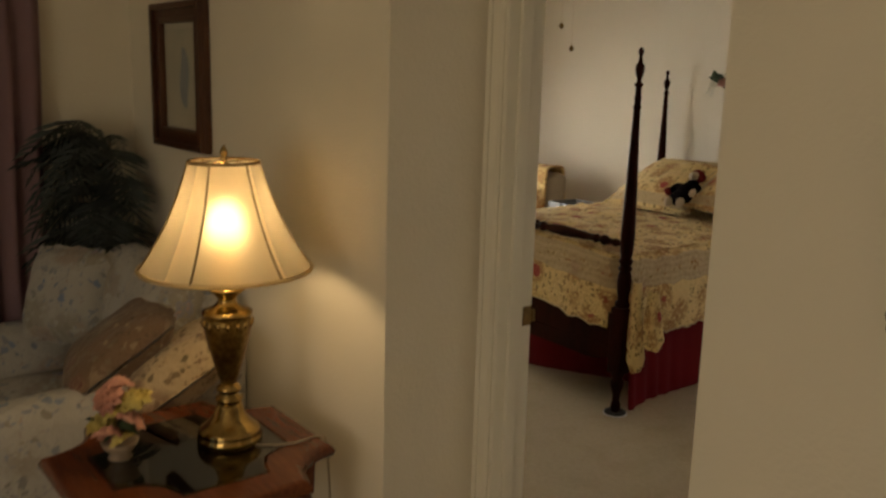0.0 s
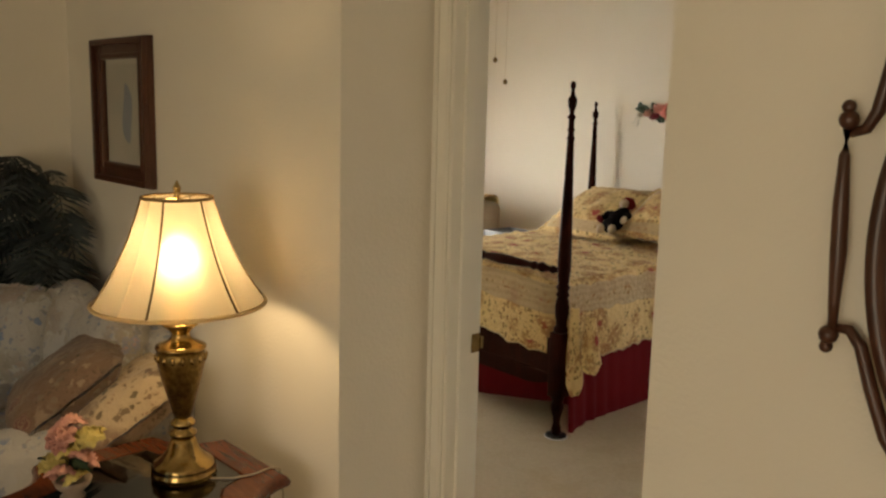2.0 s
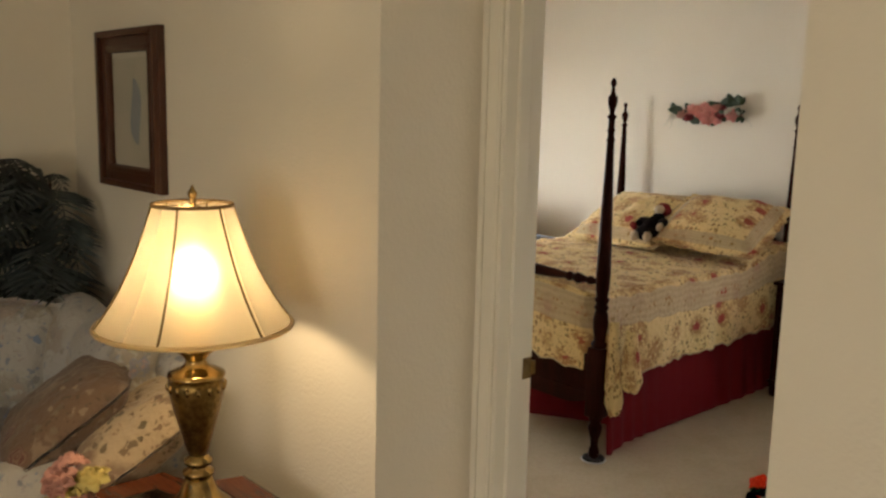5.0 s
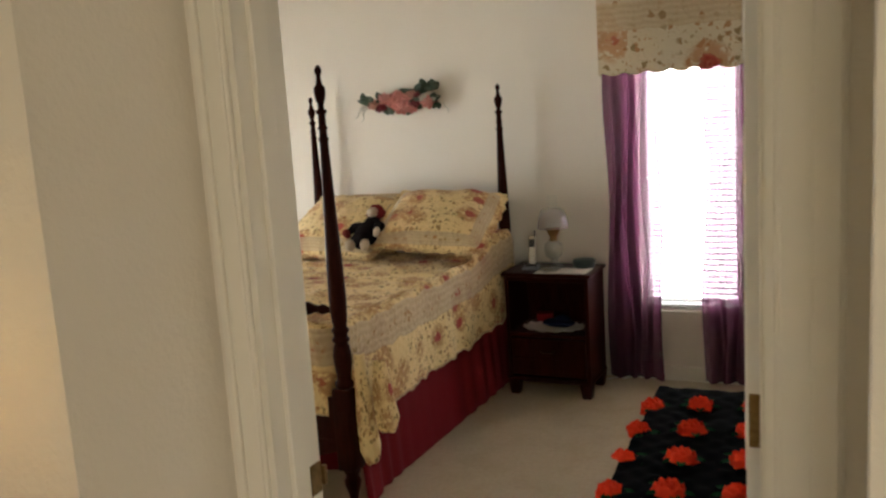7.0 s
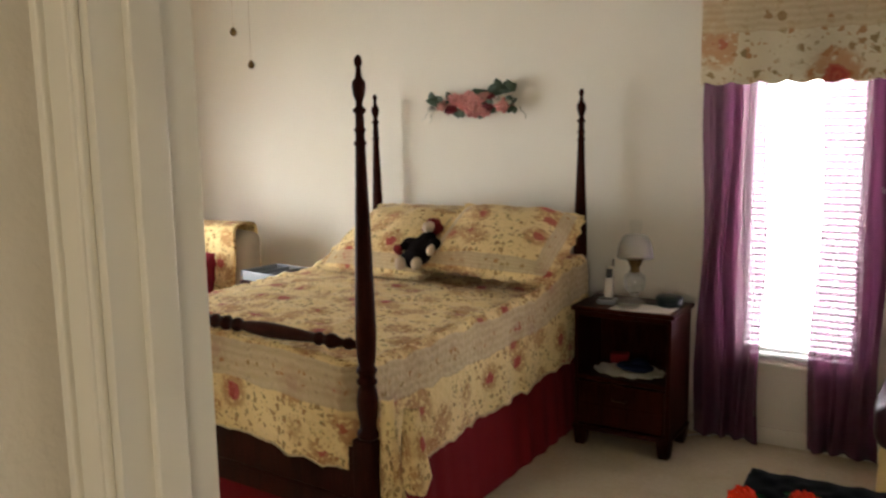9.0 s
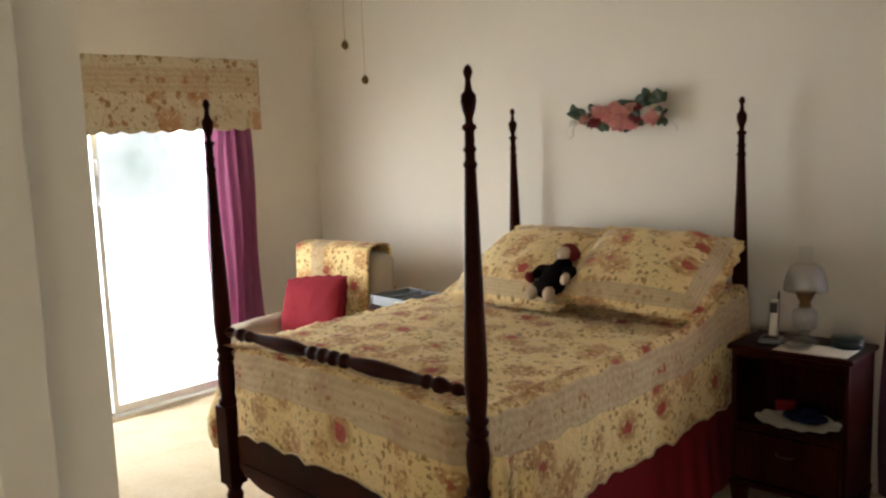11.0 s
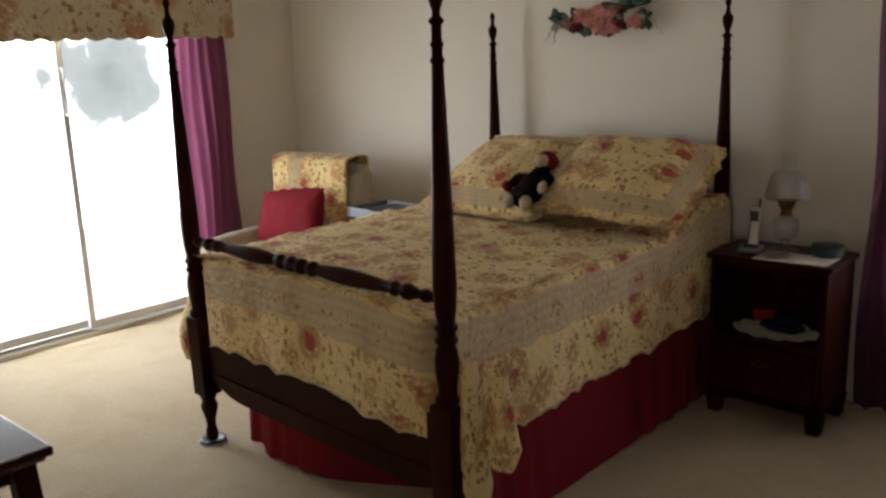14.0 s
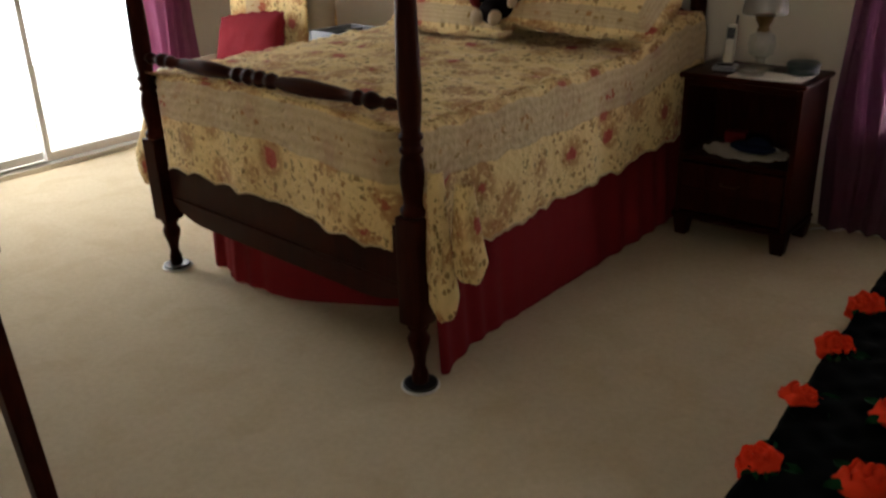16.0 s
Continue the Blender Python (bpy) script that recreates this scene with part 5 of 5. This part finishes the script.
# brass table lamp
tl = thing("table_lamp", pose(LAMPX, LAMPY, LAMPZ) @ Matrix.Scale(0.94, 4), "lit brass table lamp with cream bell shade on the end table", "table lamp")
B = lambda *p: [(r, z - 0.589) for r, z in p]
part("base", lathe(B((0.088, 0.589), (0.097, 0.594), (0.097, 0.610), (0.090, 0.618), (0.094, 0.626), (0.086, 0.638), (0.066, 0.652), (0.050, 0.672), (0.040, 0.700), (0.034, 0.715)), 40), BRASS, tl, "polished brass foot", True)
part("collar", lathe(B((0.030, 0.714), (0.040, 0.720), (0.042, 0.730), (0.028, 0.738), (0.026, 0.744), (0.037, 0.752), (0.037, 0.762), (0.026, 0.770), (0.024, 0.776)), 32), BRASS, tl, "", True)
part("body", lathe(B((0.024, 0.775), (0.032, 0.80), (0.046, 0.85), (0.060, 0.90), (0.070, 0.945), (0.073, 0.968), (0.070, 0.982), (0.064, 0.988)), 40), BRASSDARK, tl, "etched brass urn", True)
part("shoulder", lathe(B((0.066, 0.986), (0.074, 0.990), (0.074, 0.998), (0.064, 1.004), (0.040, 1.013), (0.028, 1.025), (0.027, 1.036), (0.038, 1.050), (0.054, 1.063), (0.056, 1.068), (0.046, 1.070), (0.014, 1.072), (0.010, 1.20)), 36), BRASS, tl, "", True)
for a in range(16):
    part("leaf_relief", lathe([(0.002, -0.012), (0.007, -0.006), (0.007, 0.006), (0.002, 0.012)], 6), BRASS, tl, "", True,
         pose(0.071 * math.cos(a * 0.3927), 0.071 * math.sin(a * 0.3927), 0.376))
BULB = bpy.data.materials.new("lit_bulb")
BULB.use_nodes = True
_be = BULB.node_tree.nodes.new("ShaderNodeEmission")
_be.inputs["Color"].default_value, _be.inputs["Strength"].default_value = (1.0, 0.72, 0.36, 1), 12.0
BULB.node_tree.links.new(_be.outputs[0], BULB.node_tree.nodes["Material Output"].inputs[0])
bulb = part("bulb", lathe(B((0.012, 1.205), (0.014, 1.22), (0.030, 1.25), (0.032, 1.27), (0.024, 1.292), (0.004, 1.302)), 20), BULB, tl, "glowing bulb", True)
bulb.visible_shadow = False
SHADEM = cloth("lamp_shade_fabric", (0.80, 0.69, 0.50), 0.62, 0.0)
GIMP = cloth("shade_braid", (0.30, 0.20, 0.09), 0.25)
# thin fabric also scatters the bulb's light forwards
_sn = SHADEM.node_tree
_so = _sn.nodes["Material Output"]
_rf, _mx = _sn.nodes.new("ShaderNodeBsdfRefraction"), _sn.nodes.new("ShaderNodeMixShader")
_rf.inputs["Color"].default_value, _rf.inputs["Roughness"].default_value, _rf.inputs["IOR"].default_value = (1.0, 0.84, 0.58, 1), 0.80, 1.35
_mx.inputs[0].default_value = 0.40
_sn.links.new(_so.inputs[0].links[0].from_socket, _mx.inputs[1])
_sn.links.new(_rf.outputs[0], _mx.inputs[2])
_sn.links.new(_mx.outputs[0], _so.inputs[0])


def bell(v):
    """Radius of the bell shade, v from the top (0) to the rim (1)."""
    return 0.100 + 0.093 * v + 0.055 * v ** 2.6


RIB = radians(-46.6)
sm = bmesh.new()
grid(lambda u, v: Vector(((bell(v) * (1 - 0.012 * abs(math.sin(u * math.pi * 6 - RIB * 3)) ** 0.5)) * math.cos(u * 2 * math.pi), (bell(v) * (1 - 0.012 * abs(math.sin(u * math.pi * 6 - RIB * 3)) ** 0.5)) * math.sin(u * 2 * math.pi), 0.851 - 0.311 * v)), 96, 24, sm, True)
shd = part("shade", sm, SHADEM, tl, "cream fabric bell shade", True)
for v, r in ((0.0, 0.0045), (1.0, 0.006)):
    part("rim_braid", tube([(bell(v) * math.cos(i * 2 * math.pi / 64), bell(v) * math.sin(i * 2 * math.pi / 64), 0.851 - 0.311 * v) for i in range(64)], r, 6, None, True), GIMP if v == 0 else SHADEM, shd, "", True)
for k in range(6):
    a = 2 * math.pi * k / 6 + RIB
    part("seam_braid", tube([((bell(v / 14) + 0.001) * math.cos(a), (bell(v / 14) + 0.001) * math.sin(a), 0.851 - 0.311 * v / 14) for v in range(15)], 0.0030, 6), GIMP, shd, "", True)
hp = bmesh.new()
for k in range(3):
    a = 2 * math.pi * k / 3
    tube([(0.0, 0.0, 0.848), (0.098 * math.cos(a), 0.098 * math.sin(a), 0.848)], 0.0018, 5, hp)
part("spider", hp, BRASS, shd)
part("harp", tube([(0.012, 0, 0.49), (0.05, 0, 0.60), (0.055, 0, 0.70), (0.03, 0, 0.82), (0.0, 0, 0.850)], 0.0022, 6), BRASS, tl, "", True)
part("finial", lathe([(0.006, 0.848), (0.010, 0.856), (0.006, 0.862), (0.011, 0.872), (0.012, 0.880), (0.006, 0.890), (0.002, 0.900)], 16), BRASS, tl, "", True)
tagged(part("power_cord", tube([(0.70, -2.39, TZ + 0.004), (0.74, -2.34, TZ + 0.004), (0.755, -2.28, TZ + 0.004), (0.745, -2.22, TZ + 0.004), (0.74, -2.185, TZ - 0.01), (0.74, -2.175, TZ - 0.08), (0.74, -2.16, 0.30)], 0.003, 6), BEIGE, smooth=True), "thin pale lamp cord over the table edge", "cord")

# porcelain flower posy
po = thing("porcelain_posy", pose(0.570, -2.724, TZ + 0.001) @ Matrix.Diagonal((1.25, 1.25, 1.15, 1)), "small porcelain bowl of pink and yellow roses", "flower ornament")
part("bowl", lathe([(0.022, 0), (0.026, 0.004), (0.018, 0.012), (0.034, 0.03), (0.040, 0.045), (0.036, 0.046)], 24), mat("blush_porcelain", (0.36, 0.27, 0.20), 0.3, scale=40), po, "blush porcelain bowl", True)
PR = {k: mesh_of(silk_rose(0.032, 31 + i), "rose", m_) for i, (k, m_) in enumerate((("p", PEACH), ("y", YELF), ("w", WHITEF)))}
rp = random.Random(12)
for x, y, z, k in ((0.03, -0.03, 0.07, "p"), (-0.03, -0.03, 0.08, "y"), (0.0, 0.0, 0.11, "y"), (0.04, 0.01, 0.10, "p"), (-0.04, 0.02, 0.12, "p"), (0.0, -0.02, 0.15, "p"), (-0.02, 0.01, 0.17, "p"), (0.05, -0.01, 0.065, "y"), (-0.05, -0.01, 0.07, "y"), (0.02, 0.03, 0.14, "y")):
    child("rose", PR[k], po, pose(x, y, z, rp.uniform(20, 60), 0, rp.uniform(0, 360)) @ Matrix.Scale(rp.uniform(0.8, 1.15), 4))
for i in range(12):
    child("leaf", LF, po, pose(rp.uniform(-0.04, 0.04), rp.uniform(-0.04, 0.04), rp.uniform(0.04, 0.12), rp.uniform(-60, 60), rp.uniform(-60, 60), rp.uniform(0, 360)) @ Matrix.Scale(0.55, 4))

PILLOWDARK = fabric("brown_pillow_print", (0.17, 0.11, 0.075), ((0.12, 0.045, 0.04), (0.14, 0.08, 0.05), (0.34, 0.24, 0.17)), ((0.07, 0.055, 0.035), (0.32, 0.24, 0.17)), 7.0, uv=False, dense=0.7)
# floral sofa along the wall
so = thing("sofa", pose(0, 0, 0), "plump cream and blue floral sofa against the wall", "sofa")
SX0, SX1 = -0.98, 0.10
part("base", cushionbox((SX0, -2.95, 0.06), (SX1, -2.14, 0.30), 0.03, 1), SOFA, so, "", True)
for x0, x1 in ((SX0 + 0.17, -0.46), (-0.455, SX1 - 0.17)):
    part("seat_cushion", cushionbox((x0, -2.99, 0.30), (x1, -2.36, 0.475), 0.055, x0, 0.03), SOFA, so, "", True)
    bc = cushionbox((x0, -2.42, 0.47), (x1, -2.22, 0.95), 0.075, x0 + 5, 0.045)
    for v in bc.verts:
        v.co.y += 0.10 * (v.co.z - 0.47)
    part("back_cushion", bc, SOFA, so, "", True)
part("backrest", cushionbox((SX0 + 0.03, -2.24, 0.20), (SX1 - 0.03, -2.105, 0.90), 0.05, 7, 0.01), SOFA, so, "", True)
for x in (SX0, SX1 - 0.18):
    part("arm", cushionbox((x, -2.97, 0.07), (x + 0.18, -2.15, 0.66), 0.075, x + 9, 0.015), SOFA, so, "", True)
pillow("throw_pillow", pose(-0.72, -2.50, 0.80, -22, 0, 36), 0.40, 0.40, 0.18, 9.1, SOFA, "pale blue floral throw pillow in the sofa corner", "pillow", "sofa pillows", 0.02)
pillow("throw_pillow", pose(-0.13, -2.50, 0.745, -54, 0, -16), 0.48, 0.46, 0.17, 10.4, PILLOWDARK, "dark brown floral throw pillow lying on the sofa arm", "pillow", "sofa pillows", 0.02)
pillow("throw_pillow", pose(0.08, -2.37, 0.705, -56, 0, -16), 0.46, 0.42, 0.17, 12.2, PILLOWTAN, "tan floral throw pillow lying over the sofa arm", "pillow", "sofa pillows", 0.02)

# silk palm in the corner
pm = thing("silk_palm", pose(-0.99, -2.24, 0), "dark green silk palm behind the sofa", "plant")
part("pot", lathe([(0.06, 0), (0.075, 0.01), (0.09, 0.20), (0.095, 0.21), (0.085, 0.212), (0.08, 0.19), (0.01, 0.185)], 24), BEIGE, pm, "", True)
stm = bmesh.new()
for k in range(4):
    tube([(0.01 * k, 0.0, 0.18), (0.0, 0.01 * k, 0.7), (0.01 * k - 0.01, 0.0, 1.15 + 0.08 * k)], [0.012, 0.010, 0.005], 7, stm)
part("stem", stm, WALNUT, pm, smooth=True)
rpm = random.Random(3)
for k in range(34):
    fb_ = bmesh.new()
    n = 15
    ln = rpm.uniform(0.24, 0.36)
    for i in range(n):
        t = (i + 1) / n
        c = Vector((ln * t, 0, 0.16 * math.sin(t * 1.7) - 0.20 * t * t))
        for sgn in (-1, 1):
            l2 = 0.11 * math.sin(math.pi * (0.15 + 0.8 * t)) + 0.02
            tip = c + Vector((0.045 + 0.02 * t, sgn * l2, -0.035 - 0.03 * rpm.random()))
            w = Vector((0.007, 0, 0))
            fb_.faces.new([fb_.verts.new(p) for p in (c - w, c + w, (c + tip) / 2 + w * 1.2 + Vector((0, 0, 0.012)), tip, (c + tip) / 2 - w * 1.2 + Vector((0, 0, 0.012)))])
    tube([(ln * i / 8, 0, 0.16 * math.sin(i / 8 * 1.7) - 0.20 * (i / 8) ** 2) for i in range(9)], 0.0025, 5, fb_)
    # fronds lean into the room, away from the two walls
    ang = rpm.uniform(-115, 20)
    part("frond", fb_, PALM, pm, m=pose(0.0, 0.0, 0.86 + 0.55 * (k / 34), 0, rpm.uniform(-25, 20), ang) @ Matrix.Scale(1.0 if -100 < ang < 5 else 0.42, 4))

# framed picture
pi = thing("framed_picture", pose(-0.492, YF, 1.664, 0, 0, 0), "dark wood framed watercolour on the living room wall", "picture")
fw, fh = 0.250, 0.280
frm = bmesh.new()
for a, b, d in ((0.0, 0.080, 0.028), (0.004, 0.026, 0.046), (0.058, 0.076, 0.034)):
    box(frm, (-fw + a, -d, -fh + a), (-fw + b, -0.001, fh - a), 0.003)
    box(frm, (fw - b, -d, -fh + a), (fw - a, -0.001, fh - a), 0.003)
    box(frm, (-fw + b, -d + 0.0004, -fh + a), (fw - b, -0.001, -fh + b), 0.003)
    box(frm, (-fw + b, -d + 0.0004, fh - b), (fw - b, -0.001, fh - a), 0.003)
part("frame", frm, WALNUT, pi)
PAPER = mat("cream_mat_board", (0.62, 0.58, 0.48), 0.8, scale=5)
WASH = mat("blue_wash", (0.22, 0.27, 0.33), 0.8, colour2=(0.36, 0.38, 0.38), scale=14)
WASH2 = mat("pale_wash", (0.46, 0.44, 0.36), 0.8, colour2=(0.58, 0.53, 0.43), scale=9)
part("mat_board", boxes(((-fw + 0.078, -0.010, -fh + 0.078), (fw - 0.078, -0.004, fh - 0.078))), PAPER, pi)
part("print", boxes(((-0.160, -0.0125, -0.180), (0.160, -0.0102, 0.180))), WASH2, pi)
ps = bmesh.new()
n = 28
ring = []
for i in range(n):
    a = 2 * math.pi * i / n
    z = 0.115 * math.sin(a) - 0.005
    x = (0.042 - 0.16 * (z - 0.05) * (0.5 if z > 0.05 else 0.25)) * math.cos(a) + 0.03 + 0.01 * math.sin(a * 3)
    ring.append(ps.verts.new((x, -0.0136, z)))
ps.faces.new(ring)
part("painted_shape", ps, WASH, pi, "soft blue painted shape")
pgl = part("picture_glass", boxes(((-fw + 0.080, -0.0175, -fh + 0.080), (fw - 0.080, -0.0155, fh - 0.080))), glass("picture_glass", (0.95, 0.95, 0.95), 0.02, 0.03), pi)
pgl.visible_shadow = False

# oval swing mirror on its scrolled wall bracket
mi = thing("oval_mirror", pose(2.605, YF, 1.53), "oval mirror in a dark wooden scrolled wall frame", "mirror")


def oval(a, b, n=72):
    return [(a * math.cos(2 * math.pi * i / n), b * math.sin(2 * math.pi * i / n)) for i in range(n)]


of = bmesh.new()
prof = [(0.0, -0.022), (0.005, -0.034), (0.015, -0.040), (0.025, -0.036), (0.033, -0.027), (0.034, -0.012), (0.0, -0.012)]
rg = []
for (ca, sa) in oval(1, 1, 80):
    rg.append([of.verts.new(((0.285 - d) * ca, y - 0.004, (0.415 - d) * sa)) for d, y in prof])
for i in range(80):
    a, b = rg[i], rg[(i + 1) % 80]
    for j in range(len(prof)):
        k = (j + 1) % len(prof)
        of.faces.new((a[j], b[j], b[k], a[k]))
part("oval_frame", of, WALNUT, mi, "", True)
SILVER = mat("mirror_silver", (0.86, 0.88, 0.88), 0.01, 1.0, colour2=(0.85, 0.87, 0.87), scale=3)
gm = bmesh.new()
gm.faces.new([gm.verts.new((x, -0.024, z)) for x, z in oval(0.254, 0.384)][::-1])
gm.faces.new([gm.verts.new((x, -0.018, z)) for x, z in oval(0.254, 0.384)])
part("mirror_glass", gm, SILVER, mi, "clear mirror glass")
for s in (-1, 1):
    part("spindle", tube([(s * 0.326, -0.035, 0.17), (s * 0.327, -0.035, 0.13), (s * 0.325, -0.035, 0.05), (s * 0.322, -0.035, -0.02), (s * 0.321, -0.035, -0.10), (s * 0.320, -0.035, -0.145)], [0.008, 0.0085, 0.0125, 0.013, 0.009, 0.007], 12), WALNUT, mi, "", True)
    for z, q in ((0.185, 1), (-0.155, -1)):
        kn = bmesh.new()
        blob(kn, (s * 0.325, -0.035, z), 0.016, 2)
        blob(kn, (s * 0.327, -0.035, z + q * 0.020), 0.011, 2)
        part("knob", kn, WALNUT, mi, "", True)
    part("scroll_arm", tube([(s * 0.322, -0.03, 0.165), (s * 0.300, -0.03, 0.172), (s * 0.285, -0.03, 0.20), (s * 0.270, -0.03, 0.28), (s * 0.252, -0.03, 0.40), (s * 0.20, -0.03, 0.46), (s * 0.08, -0.03, 0.49)], [0.008, 0.009, 0.0105, 0.0105, 0.010, 0.010, 0.010], 10), WALNUT, mi, "", True)
    part("scroll_arm", tube([(s * 0.320, -0.03, -0.143), (s * 0.295, -0.03, -0.142), (s * 0.275, -0.03, -0.165), (s * 0.255, -0.03, -0.225), (s * 0.225, -0.03, -0.30), (s * 0.17, -0.03, -0.375), (s * 0.08, -0.03, -0.44), (s * 0.01, -0.03, -0.455)], [0.007, 0.009, 0.0105, 0.011, 0.011, 0.0105, 0.010, 0.010], 10), WALNUT, mi, "", True)

# mauve curtain on the far living room wall
curtain("curtain", LRX + 0.09, -3.35, 2.6, 0.86, 2.58, 90, MAUVE, "mauve curtain hanging on the living room wall", 14, 9, 0.07, 0.02)
bl = bmesh.new()
box(bl, (LRX, -7.0, 0), (LRX + 0.014, YF - 0.014, 0.085), 0.003)
box(bl, (LRX + 0.014, YF - 0.014, 0), (NX0, YF, 0.085), 0.003)
box(bl, (NX1, YF - 0.014, 0), (5.2, YF, 0.085), 0.003)
structure("baseboard_2", bl, TRIM, "white painted baseboard of the living room")
